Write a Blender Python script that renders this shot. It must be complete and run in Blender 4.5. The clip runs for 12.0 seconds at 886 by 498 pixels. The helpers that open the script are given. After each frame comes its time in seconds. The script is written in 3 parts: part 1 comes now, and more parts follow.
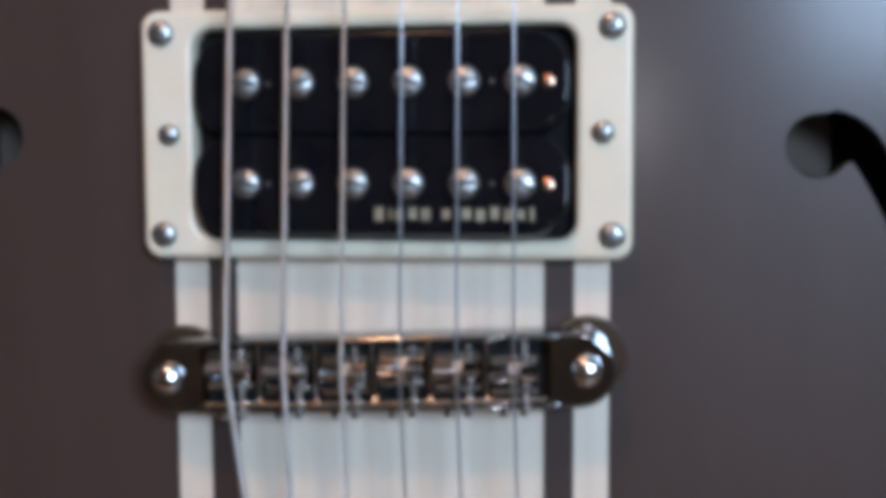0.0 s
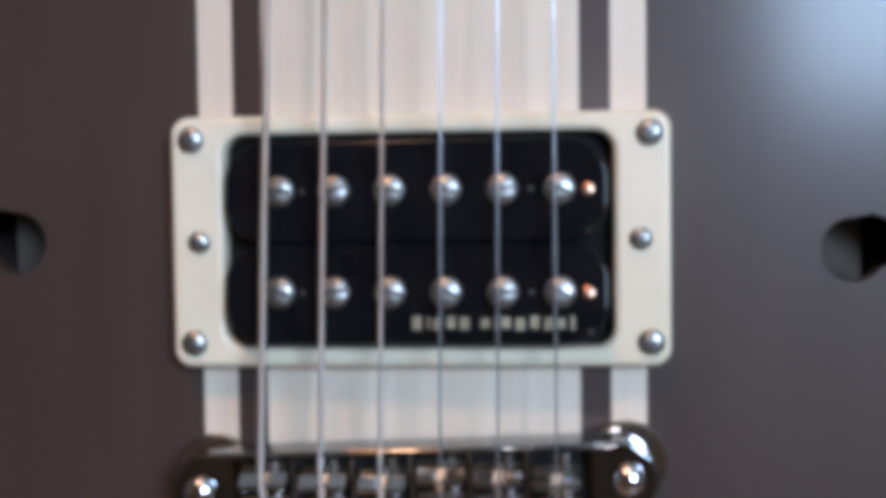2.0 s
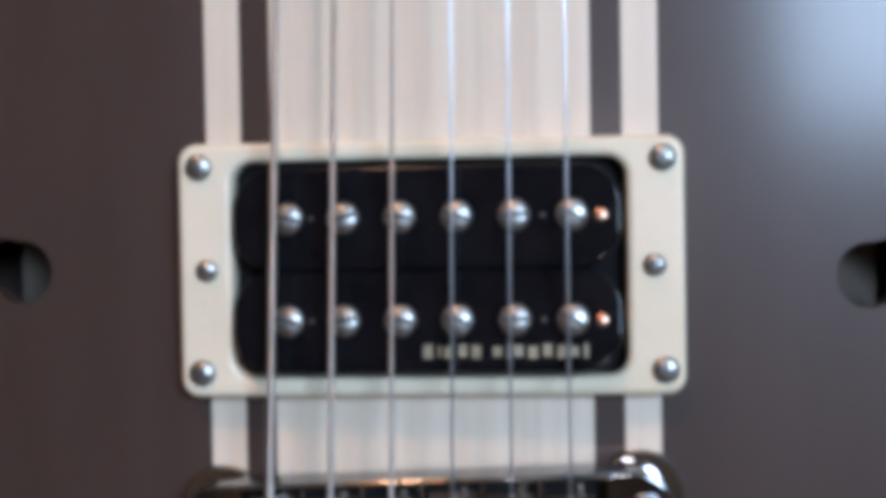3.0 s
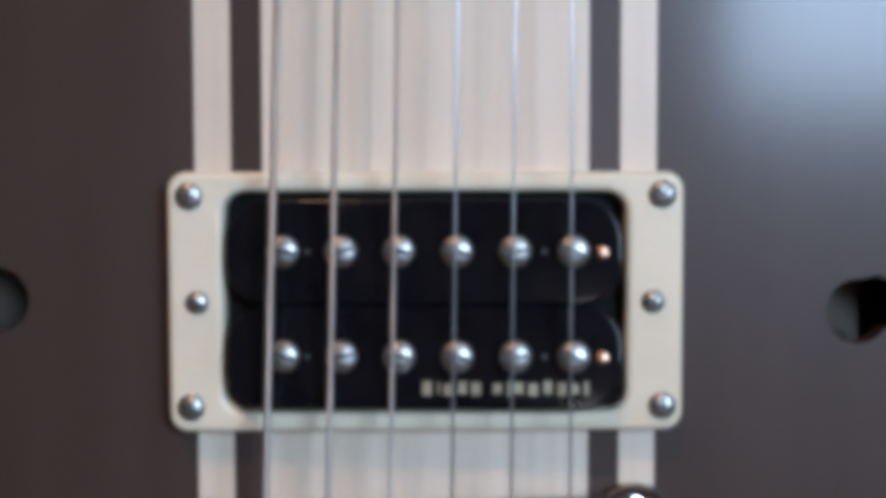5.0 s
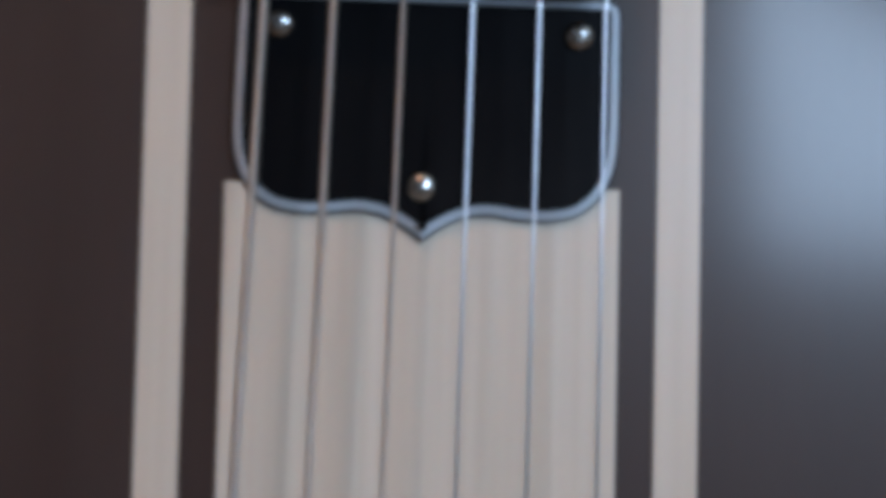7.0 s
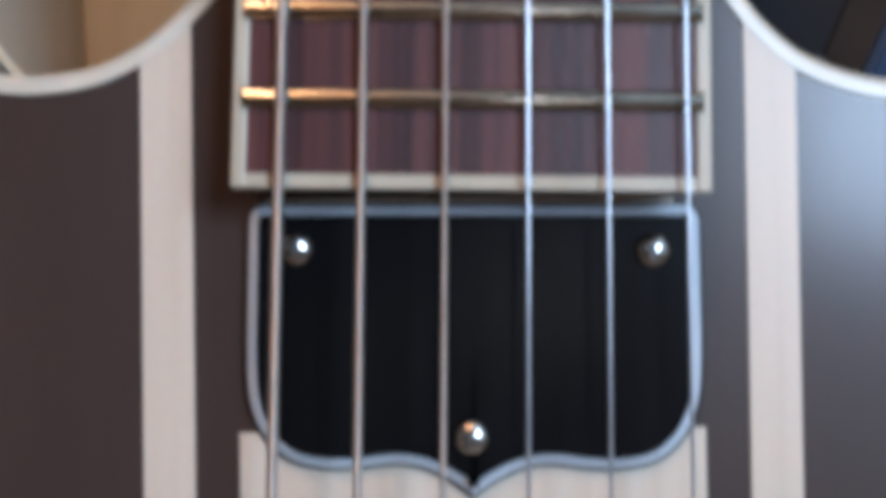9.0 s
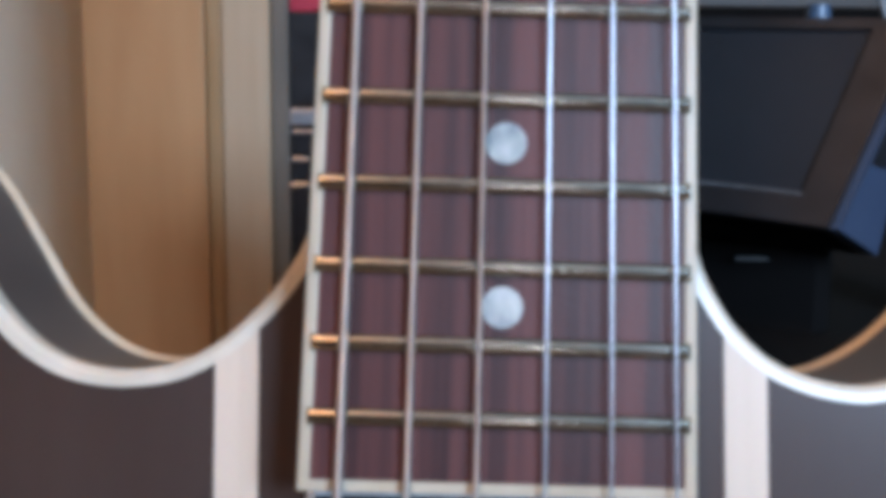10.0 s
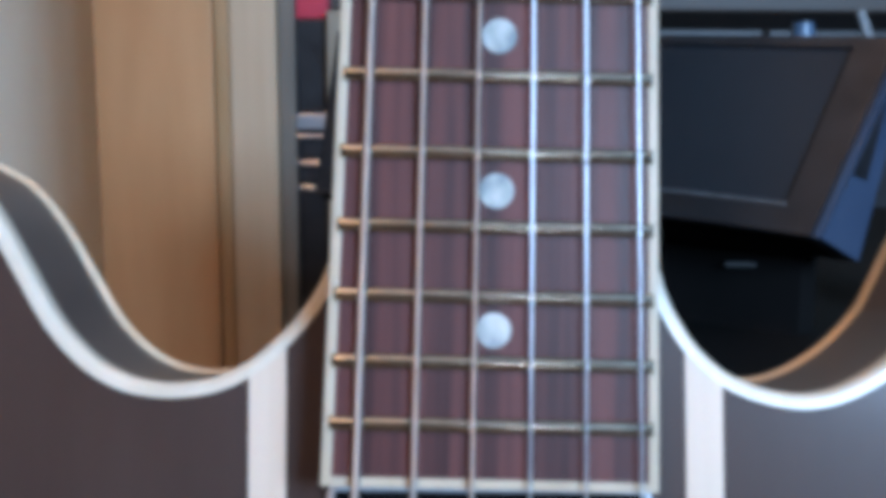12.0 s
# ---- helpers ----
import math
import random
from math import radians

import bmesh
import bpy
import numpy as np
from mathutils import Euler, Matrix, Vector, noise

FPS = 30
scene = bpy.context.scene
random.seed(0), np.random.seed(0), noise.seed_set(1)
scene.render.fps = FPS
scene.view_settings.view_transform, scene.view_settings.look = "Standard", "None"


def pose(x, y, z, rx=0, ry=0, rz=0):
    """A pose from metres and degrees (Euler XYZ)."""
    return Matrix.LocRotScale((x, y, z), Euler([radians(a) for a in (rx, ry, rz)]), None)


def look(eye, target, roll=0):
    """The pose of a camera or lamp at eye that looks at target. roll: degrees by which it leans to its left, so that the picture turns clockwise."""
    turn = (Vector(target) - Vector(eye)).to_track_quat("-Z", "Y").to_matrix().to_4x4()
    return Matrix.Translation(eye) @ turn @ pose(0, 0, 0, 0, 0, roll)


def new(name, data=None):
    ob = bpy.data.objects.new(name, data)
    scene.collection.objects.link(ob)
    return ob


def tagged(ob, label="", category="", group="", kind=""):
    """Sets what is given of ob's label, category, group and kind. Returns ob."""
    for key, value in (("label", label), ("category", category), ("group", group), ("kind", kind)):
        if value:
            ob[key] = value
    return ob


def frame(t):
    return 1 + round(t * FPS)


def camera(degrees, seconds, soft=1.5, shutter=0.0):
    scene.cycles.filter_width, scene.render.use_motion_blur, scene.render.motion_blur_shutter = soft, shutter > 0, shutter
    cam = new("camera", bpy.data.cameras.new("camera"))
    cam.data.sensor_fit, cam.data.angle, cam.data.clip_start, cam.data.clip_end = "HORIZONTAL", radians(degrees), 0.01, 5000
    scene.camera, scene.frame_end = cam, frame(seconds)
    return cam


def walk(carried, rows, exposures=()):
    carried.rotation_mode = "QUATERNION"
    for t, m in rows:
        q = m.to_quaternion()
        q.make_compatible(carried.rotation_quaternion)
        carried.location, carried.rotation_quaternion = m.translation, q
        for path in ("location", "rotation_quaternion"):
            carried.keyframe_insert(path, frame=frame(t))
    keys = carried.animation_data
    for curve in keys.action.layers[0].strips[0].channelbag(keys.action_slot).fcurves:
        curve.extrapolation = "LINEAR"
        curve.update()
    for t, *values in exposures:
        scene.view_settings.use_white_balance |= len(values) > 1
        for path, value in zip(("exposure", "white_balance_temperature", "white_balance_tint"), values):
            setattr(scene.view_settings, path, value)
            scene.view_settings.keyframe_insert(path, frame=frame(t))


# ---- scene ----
# ---- camera ----
from mathutils.geometry import delaunay_2d_cdt

cam = camera(42.0, 12.0, soft=7.0, shutter=0.5)
LEAN = Matrix.Rotation(radians(-0.379), 4, "Y") @ Matrix.Rotation(radians(-12.696), 4, "X")  # the guitar leans back; its own frame is turned by this
# seconds, eye in the guitar's frame, (tilt, roll, yaw) in degrees
PATH = [
    (0, (0.03236, -0.20943, -0.00461), (-4.336, -0.221, 6.066)),
    (0.5, (0.02772, -0.21131, 0.00150), (-2.989, -0.604, 5.577)),
    (1, (0.02130, -0.21042, 0.00478), (-2.795, -0.440, 4.822)),
    (1.5, (0.02090, -0.20922, 0.00628), (-2.621, -0.478, 4.781)),
    (2, (0.01887, -0.20760, 0.00768), (-2.509, -0.679, 4.111)),
    (2.5, (0.01831, -0.20597, 0.00652), (-1.900, -0.358, 4.258)),
    (3, (0.01699, -0.20520, 0.00793), (-1.247, -0.956, 4.141)),
    (5, (0.00054, -0.20239, 0.02008), (-3.107, -0.124, -0.678)),
    (5.5, (-0.00258, -0.20356, 0.02549), (-3.737, -0.749, -0.848)),
    (6, (-0.00609, -0.19597, 0.03684), (-2.387, -0.091, -0.700)),
    (6.2, (-0.00816, -0.19526, 0.04805), (-1.381, 0.103, -0.592)),
    (6.5, (-0.00690, -0.19184, 0.06436), (1.440, 0.618, -0.393)),
    (6.7, (-0.00548, -0.18492, 0.07042), (1.750, 0.511, -0.350)),
    (6.9, (-0.00068, -0.17549, 0.07735), (2.434, 1.570, 0.444)),
    (7, (0.00097, -0.16643, 0.08139), (2.249, 1.333, -0.760)),
    (7.2, (-0.00101, -0.15228, 0.08804), (1.212, 0.015, -0.276)),
    (8.8, (-0.00100, -0.13709, 0.11033), (0.003, -1.191, 0.119)),
    (9, (-0.00239, -0.14180, 0.11666), (1.034, -0.804, 0.366)),
    (9.2, (-0.00352, -0.14434, 0.12156), (2.087, -0.429, 0.236)),
    (9.5, (-0.00895, -0.15059, 0.13311), (4.195, -0.567, 0.590)),
    (10, (-0.00853, -0.16932, 0.15068), (2.886, 0.148, -0.462)),
    (10.5, (-0.01015, -0.20660, 0.15072), (2.108, 0.366, 0.459)),
    (11, (-0.01432, -0.22737, 0.14585), (2.208, 0.634, -0.574)),
    (11.5, (-0.01294, -0.22894, 0.15275), (2.821, -0.003, -1.129)),
    (12, (-0.00800, -0.19753, 0.15495), (2.699, -0.127, -0.217)),
]
# the film camera's own exposure and tint
EXPOSURES = [(0, 0.32, 7450, 26.8), (3, 0.37, 7650, 28), (5.5, 0.03, 7650, 27.3), (6.3, -0.2, 7850, 28.5), (7.2, -0.44, 7600, 27), (8.8, 0.06, 7700, 28), (9.5, 0.32, 7650, 30), (11, 0.58, 6850, 24.6), (12, 0.61, 6650, 23)]
walk(cam, [(t, LEAN @ pose(*eye, 90 + turn[0], 0, turn[2]) @ pose(0, 0, 0, 0, 0, turn[1])) for t, eye, turn in PATH], EXPOSURES)

# ---- world and light ----
world = bpy.data.worlds.new("sky")
scene.world = world
world.use_nodes = True
wn = world.node_tree.nodes
sky = wn.new("ShaderNodeTexSky")
sky.sky_type = "NISHITA"
sky.sun_disc = False
sky.sun_elevation = radians(35)
sky.sun_rotation = radians(40)
world.node_tree.links.new(sky.outputs[0], wn["Background"].inputs[0])
wn["Background"].inputs[1].default_value = 0.10

# daylight in the window opening, behind and to the side of the camera's way
WIN_X0, WIN_X1, WIN_Z0, WIN_Z1, WIN_Y = 0.60, 1.38, 0.57, 1.24, -1.80
FLOOR_Z, CEIL_Z = -0.52, 1.95
day = bpy.data.lights.new("window_daylight", "AREA")
day.shape = "RECTANGLE"
day.size, day.size_y = WIN_X1 - WIN_X0, WIN_Z1 - WIN_Z0
day.energy = 68.0
day.color = (0.37, 0.68, 1.0)
day_ob = new("window_daylight", day)
day_ob.matrix_world = look(((WIN_X0 + WIN_X1) / 2, WIN_Y - 0.03, (WIN_Z0 + WIN_Z1) / 2), ((WIN_X0 + WIN_X1) / 2, 2.0, (WIN_Z0 + WIN_Z1) / 2))
# small added opening straight behind the camera, unseen source of coil and fret glints
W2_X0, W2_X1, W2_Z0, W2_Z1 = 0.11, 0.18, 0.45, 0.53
day2 = bpy.data.lights.new("glint_opening_light", "AREA")
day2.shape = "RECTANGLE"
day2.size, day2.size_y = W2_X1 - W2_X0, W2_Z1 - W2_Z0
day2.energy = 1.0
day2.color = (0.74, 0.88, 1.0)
new("glint_opening_light", day2).matrix_world = look(((W2_X0 + W2_X1) / 2, WIN_Y - 0.03, (W2_Z0 + W2_Z1) / 2), ((W2_X0 + W2_X1) / 2, 2.0, (W2_Z0 + W2_Z1) / 2))
# warm bulb in the hanging lamp
bulb = bpy.data.lights.new("lamp_bulb", "POINT")
bulb.energy = 17.5
bulb.color = (1.0, 0.69, 0.43)
bulb.shadow_soft_size = 0.07
new("lamp_bulb", bulb).location = (-0.30, -0.75, 1.50)


# ---- materials ----
def ramp_node(nt, a, b, lo, hi):
    r = nt.nodes.new("ShaderNodeValToRGB")
    r.color_ramp.elements[0].color, r.color_ramp.elements[1].color = (*a, 1), (*b, 1)
    r.color_ramp.elements[0].position, r.color_ramp.elements[1].position = lo, hi
    return r


def material(name, a, b=None, rough=0.5, metal=0.0, scale=(60, 60, 60), fine=None, bump=0.0, rough_var=0.08,
             lo=0.3, hi=0.7, detail=4.0, coat=0.0, coat_rough=0.12, spec=0.5, bump_scale=None):
    """Principled surface; colour goes from a to b by noise stretched by scale, a finer noise breaks gloss and relief."""
    m = bpy.data.materials.new(name)
    m.use_nodes = True
    nt = m.node_tree
    bs = nt.nodes["Principled BSDF"]
    bs.inputs["Metallic"].default_value = metal
    bs.inputs["Coat Weight"].default_value = coat
    bs.inputs["Coat Roughness"].default_value = coat_rough
    bs.inputs["Specular IOR Level"].default_value = spec
    tc = nt.nodes.new("ShaderNodeTexCoord")
    mp = nt.nodes.new("ShaderNodeMapping")
    mp.inputs["Scale"].default_value = scale
    nt.links.new(tc.outputs["Object"], mp.inputs["Vector"])
    n1 = nt.nodes.new("ShaderNodeTexNoise")
    n1.inputs["Scale"].default_value = 1.0
    n1.inputs["Detail"].default_value = detail
    nt.links.new(mp.outputs[0], n1.inputs["Vector"])
    rp = ramp_node(nt, a, b or a, lo, hi)
    nt.links.new(n1.outputs["Fac"], rp.inputs[0])
    col = rp.outputs[0]
    n2 = nt.nodes.new("ShaderNodeTexNoise")
    n2.inputs["Scale"].default_value = fine or 900.0
    n2.inputs["Detail"].default_value = 3.0
    nt.links.new(tc.outputs["Object"], n2.inputs["Vector"])
    mix = nt.nodes.new("ShaderNodeMix")
    mix.data_type, mix.blend_type = "RGBA", "MULTIPLY"
    mix.inputs["Factor"].default_value = 0.12
    nt.links.new(col, mix.inputs[6])
    nt.links.new(n2.outputs["Color"], mix.inputs[7])
    nt.links.new(mix.outputs[2], bs.inputs["Base Color"])
    mr = nt.nodes.new("ShaderNodeMapRange")
    mr.inputs["To Min"].default_value, mr.inputs["To Max"].default_value = max(0.02, rough - rough_var), rough + rough_var
    nt.links.new(n1.outputs["Fac"], mr.inputs["Value"])
    nt.links.new(mr.outputs[0], bs.inputs["Roughness"])
    if bump:
        bp = nt.nodes.new("ShaderNodeBump")
        bp.inputs["Strength"].default_value = bump
        bp.inputs["Distance"].default_value = 0.0003
        nt.links.new((n2 if bump_scale is None else n1).outputs["Fac"], bp.inputs["Height"])
        nt.links.new(bp.outputs[0], bs.inputs["Normal"])
    return m


M_BODY = material("walnut_satin_lacquer", (0.054, 0.030, 0.024), (0.064, 0.037, 0.030), rough=0.48, rough_var=0.03, spec=0.27, coat=0.42, coat_rough=0.19, scale=(90, 90, 14), bump=0.05, fine=500)
M_SIDE = material("walnut_satin_side", (0.064, 0.040, 0.037), (0.086, 0.056, 0.050), rough=0.40, scale=(20, 20, 90), bump=0.08, fine=500)
M_INNER = material("bare_inner_wood", (0.055, 0.038, 0.028), (0.09, 0.064, 0.047), rough=0.8, scale=(70, 70, 15))
M_MAPLE = material("maple_veneer", (0.70, 0.555, 0.435), (0.785, 0.65, 0.53), rough=0.38, scale=(420, 420, 9), bump=0.06, fine=1500, lo=0.25, hi=0.75)
M_CREAM = material("cream_plastic", (0.78, 0.645, 0.475), (0.84, 0.715, 0.555), rough=0.34, scale=(60, 60, 60), bump=0.05, fine=1200)
M_BIND = material("aged_white_binding", (0.66, 0.59, 0.48), (0.76, 0.69, 0.58), rough=0.30, scale=(120, 120, 120))
M_BOARDBIND = material("cream_board_binding", (0.50, 0.42, 0.31), (0.60, 0.52, 0.40), rough=0.32, scale=(150, 150, 60))
M_BACKBIND = material("amber_binding", (0.55, 0.42, 0.28), (0.66, 0.52, 0.37), rough=0.35, scale=(120, 120, 120))
M_BLACK = material("black_gloss_plastic", (0.004, 0.004, 0.006), (0.008, 0.008, 0.010), rough=0.06, rough_var=0.02, spec=0.17, scale=(150, 150, 150))
M_BLACK_WELL = material("black_well", (0.003, 0.003, 0.003), (0.006, 0.006, 0.006), rough=0.8, spec=0.2, scale=(80, 80, 80))
M_PLATE = material("black_plate_plastic", (0.004, 0.004, 0.005), (0.008, 0.008, 0.009), rough=0.24, rough_var=0.05, spec=0.06, scale=(110, 110, 30))
# white ply, tinted with the bluish reflection on its bevel
M_WHITE_PLY = material("white_ply_blue_sheen", (0.60, 0.66, 0.72), (0.70, 0.75, 0.80), rough=0.30, scale=(120, 120, 120))
M_NICKEL = material("nickel", (0.60, 0.57, 0.53), (0.72, 0.69, 0.66), rough=0.22, metal=1.0, scale=(300, 300, 300), bump=0.08, fine=2500)
M_POLE = material("dull_nickel_pole", (0.38, 0.37, 0.36), (0.50, 0.48, 0.46), rough=0.38, metal=1.0, scale=(500, 500, 500), bump=0.1, fine=2500)
M_POLE_SLOT = material("slot_shade", (0.06, 0.056, 0.052), (0.11, 0.10, 0.095), rough=0.5, metal=0.7)
# chrome darkened in colour, standing in for the dark room it would mirror
M_CHROME_DIMMED = material("chrome", (0.30, 0.305, 0.32), (0.42, 0.425, 0.44), rough=0.05, rough_var=0.03, metal=1.0, scale=(200, 200, 200))
# undarkened copy of the chrome, for parts that should catch highlights
M_BRIGHT = material("bright_chrome", (0.72, 0.72, 0.74), (0.80, 0.80, 0.82), rough=0.08, rough_var=0.04, metal=1.0, scale=(200, 200, 200))
M_SLOT = material("dark_slot", (0.02, 0.018, 0.016), (0.04, 0.036, 0.03), rough=0.6)
M_COPPER = material("copper_rivet", (0.48, 0.24, 0.16), (0.60, 0.33, 0.23), rough=0.3, metal=1.0, scale=(600, 600, 600))
M_GOLD = material("gold_print", (0.20, 0.17, 0.12), (0.36, 0.31, 0.22), rough=0.4, metal=0.3, scale=(500, 500, 500))
M_ROSE = material("rosewood", (0.042, 0.013, 0.014), (0.135, 0.040, 0.036), rough=0.40, spec=0.36, scale=(400, 400, 9), bump=0.20, fine=1500, lo=0.34, hi=0.68, detail=6)
M_FRET = material("fret_wire", (0.40, 0.39, 0.35), (0.52, 0.50, 0.45), rough=0.14, rough_var=0.03, metal=1.0, scale=(250, 250, 250))
M_PLAIN = material("plain_steel_string", (0.72, 0.74, 0.78), (0.82, 0.84, 0.88), rough=0.30, rough_var=0.01, metal=1.0, scale=(300, 300, 60))
M_BONE = material("bone_nut", (0.70, 0.64, 0.50), (0.80, 0.74, 0.62), rough=0.4)
M_NECK = material("neck_lacquer", (0.055, 0.035, 0.030), (0.085, 0.052, 0.043), rough=0.4, scale=(60, 60, 10))


def wound_material():
    m = material("wound_string", (0.62, 0.59, 0.56), (0.74, 0.71, 0.68), rough=0.42, metal=1.0, scale=(300, 300, 80))
    nt = m.node_tree
    tc = nt.nodes.new("ShaderNodeTexCoord")
    wv = nt.nodes.new("ShaderNodeTexWave")
    wv.bands_direction = "Z"
    wv.inputs["Scale"].default_value = 900.0
    nt.links.new(tc.outputs["Object"], wv.inputs["Vector"])
    bp = nt.nodes.new("ShaderNodeBump")
    bp.inputs["Strength"].default_value = 0.5
    bp.inputs["Distance"].default_value = 0.0002
    nt.links.new(wv.outputs["Fac"], bp.inputs["Height"])
    nt.links.new(bp.outputs[0], nt.nodes["Principled BSDF"].inputs["Normal"])
    return m


def pearl_material():
    m = material("pearl_inlay", (0.22, 0.30, 0.33), (0.47, 0.54, 0.55), rough=0.25, scale=(330, 330, 200), lo=0.35, hi=0.62, detail=2, coat=0.15)
    return m


M_WOUND, M_PEARL = wound_material(), pearl_material()

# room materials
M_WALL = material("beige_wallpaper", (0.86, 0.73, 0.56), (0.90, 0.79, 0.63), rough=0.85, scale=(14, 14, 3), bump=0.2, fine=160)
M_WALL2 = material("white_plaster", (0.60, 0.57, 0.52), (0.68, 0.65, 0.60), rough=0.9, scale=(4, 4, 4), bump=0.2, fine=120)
# walls out of view, darkened so chrome and lacquer mirror a dark room
M_WALL3 = material("unseen_wall_taupe", (0.155, 0.138, 0.122), (0.195, 0.178, 0.156), rough=0.9, scale=(4, 4, 4), bump=0.2, fine=120)
M_FLOOR = material("brown_laminate", (0.16, 0.09, 0.05), (0.26, 0.16, 0.09), rough=0.45, scale=(30, 3, 30), bump=0.1, fine=200)
M_BEECH = material("beech_veneer", (0.61, 0.300, 0.132), (0.70, 0.375, 0.180), rough=0.45, scale=(30, 30, 5), bump=0.05, fine=350, lo=0.2, hi=0.8)
# same beech, darkened in colour for the edge that lies in shade
M_BEECH_EDGE = material("beech_edge_shaded", (0.44, 0.25, 0.11), (0.54, 0.32, 0.16), rough=0.5, scale=(40, 40, 6))
M_PALE = material("pale_ash_veneer", (0.60, 0.42, 0.27), (0.68, 0.50, 0.34), rough=0.5, scale=(80, 80, 4), lo=0.25, hi=0.75)
M_GREYWOOD = material("grey_ash_veneer", (0.30, 0.24, 0.17), (0.38, 0.31, 0.23), rough=0.5, scale=(80, 80, 4), lo=0.25, hi=0.75)
M_GREY_EDGE = material("grey_brown_edge", (0.17, 0.14, 0.11), (0.24, 0.20, 0.16), rough=0.5, scale=(40, 40, 6))
M_TV = material("black_tv_plastic", (0.012, 0.012, 0.014), (0.022, 0.022, 0.025), rough=0.32, scale=(40, 40, 40), bump=0.1, fine=700)
M_SCREEN = material("dark_screen", (0.014, 0.017, 0.022), (0.026, 0.030, 0.036), rough=0.22, scale=(6, 6, 6), fine=900)
# blue of the light reflected on this side, put into its colour
M_TV_SIDE = material("tv_side_blue_light", (0.028, 0.05, 0.095), (0.045, 0.075, 0.13), rough=0.38, scale=(14, 14, 14))
M_BENCH = material("black_bench_cloth", (0.004, 0.004, 0.004), (0.008, 0.007, 0.007), rough=0.9, spec=0.1, scale=(20, 20, 20), bump=0.1)
M_LIP = material("grey_lip", (0.08, 0.085, 0.09), (0.16, 0.17, 0.18), rough=0.4, scale=(200, 200, 200))
M_DARKBROWN = material("dark_brown_board", (0.045, 0.034, 0.027), (0.07, 0.053, 0.042), rough=0.5, scale=(6, 40, 40))
M_SILVER = material("silver_trim", (0.50, 0.52, 0.56), (0.62, 0.64, 0.68), rough=0.3, metal=0.8, scale=(60, 60, 60))
M_RED = material("red_card", (0.55, 0.02, 0.05), (0.66, 0.04, 0.08), rough=0.5, scale=(40, 40, 40))
M_BLUE = material("blue_plastic", (0.03, 0.08, 0.15), (0.06, 0.13, 0.22), rough=0.3, scale=(40, 40, 40))
M_GREEN = material("green_plastic", (0.30, 0.42, 0.05), (0.44, 0.54, 0.10), rough=0.4, scale=(40, 40, 40))
M_WINFRAME = material("white_window_paint", (0.74, 0.74, 0.72), (0.82, 0.82, 0.80), rough=0.4, scale=(10, 10, 10))
M_SHADE = material("lamp_shade_cloth", (0.60, 0.42, 0.24), (0.70, 0.52, 0.32), rough=0.8, scale=(60, 60, 60))


# ---- mesh helpers ----
def part(name, bm, mat, parent=None, label="", smooth=False, at=None):
    """Links bm as ONE mesh object under parent."""
    bmesh.ops.recalc_face_normals(bm, faces=bm.faces)
    me = bpy.data.meshes.new(name)
    bm.to_mesh(me)
    bm.free()
    me.materials.append(mat)
    if smooth:
        me.polygons.foreach_set("use_smooth", [True] * len(me.polygons))
        me.set_sharp_from_angle(angle=radians(38))
    ob = new(name, me)
    if parent is not None:
        ob.parent = parent
    if at is not None:
        ob.location = at
    if label:
        tagged(ob, label)
    return ob


def box(x0, x1, y0, y1, z0, z1, bevel=0.0, seg=2, bm=None):
    bm = bm or bmesh.new()
    r = bmesh.ops.create_cube(bm, size=1.0)
    bmesh.ops.scale(bm, vec=(x1 - x0, y1 - y0, z1 - z0), verts=r["verts"])
    bmesh.ops.translate(bm, vec=((x0 + x1) / 2, (y0 + y1) / 2, (z0 + z1) / 2), verts=r["verts"])
    if bevel:
        es = list({e for v in r["verts"] for e in v.link_edges})
        bmesh.ops.bevel(bm, geom=es, offset=bevel, segments=seg, affect="EDGES", profile=0.5)
    return bm


def rounded(x0, x1, z0, z1, r, n=7):
    """Outline of a rounded rectangle in x and z, anticlockwise."""
    pts = []
    for cx, cz, a0 in ((x1 - r, z1 - r, 0), (x0 + r, z1 - r, 90), (x0 + r, z0 + r, 180), (x1 - r, z0 + r, 270)):
        for i in range(n + 1):
            a = radians(a0 + 90 * i / n)
            pts.append((cx + r * math.cos(a), cz + r * math.sin(a)))
    return pts


def inset(pts, d):
    """Moves a closed outline inwards by d along its vertex normals."""
    out, n = [], len(pts)
    area = sum(pts[i][0] * pts[(i + 1) % n][1] - pts[(i + 1) % n][0] * pts[i][1] for i in range(n))
    s = 1 if area > 0 else -1
    for i in range(n):
        a, b = Vector(pts[i - 1]), Vector(pts[(i + 1) % n])
        t = (b - a).normalized()
        out.append((pts[i][0] - s * t.y * d, pts[i][1] + s * t.x * d))
    return out


def rings(loops, cap0=True, cap1=True, bm=None, closed=True):
    """Skins a row of equal-length closed loops of (x, y, z)."""
    bm = bm or bmesh.new()
    vs = [[bm.verts.new(p) for p in lp] for lp in loops]
    n = len(loops[0])
    for a, b in zip(vs, vs[1:]):
        for i in range(n if closed else n - 1):
            j = (i + 1) % n
            bm.faces.new((a[i], a[j], b[j], b[i]))
    if cap0:
        bm.faces.new(vs[0])
    if cap1:
        bm.faces.new(vs[-1])
    return bm


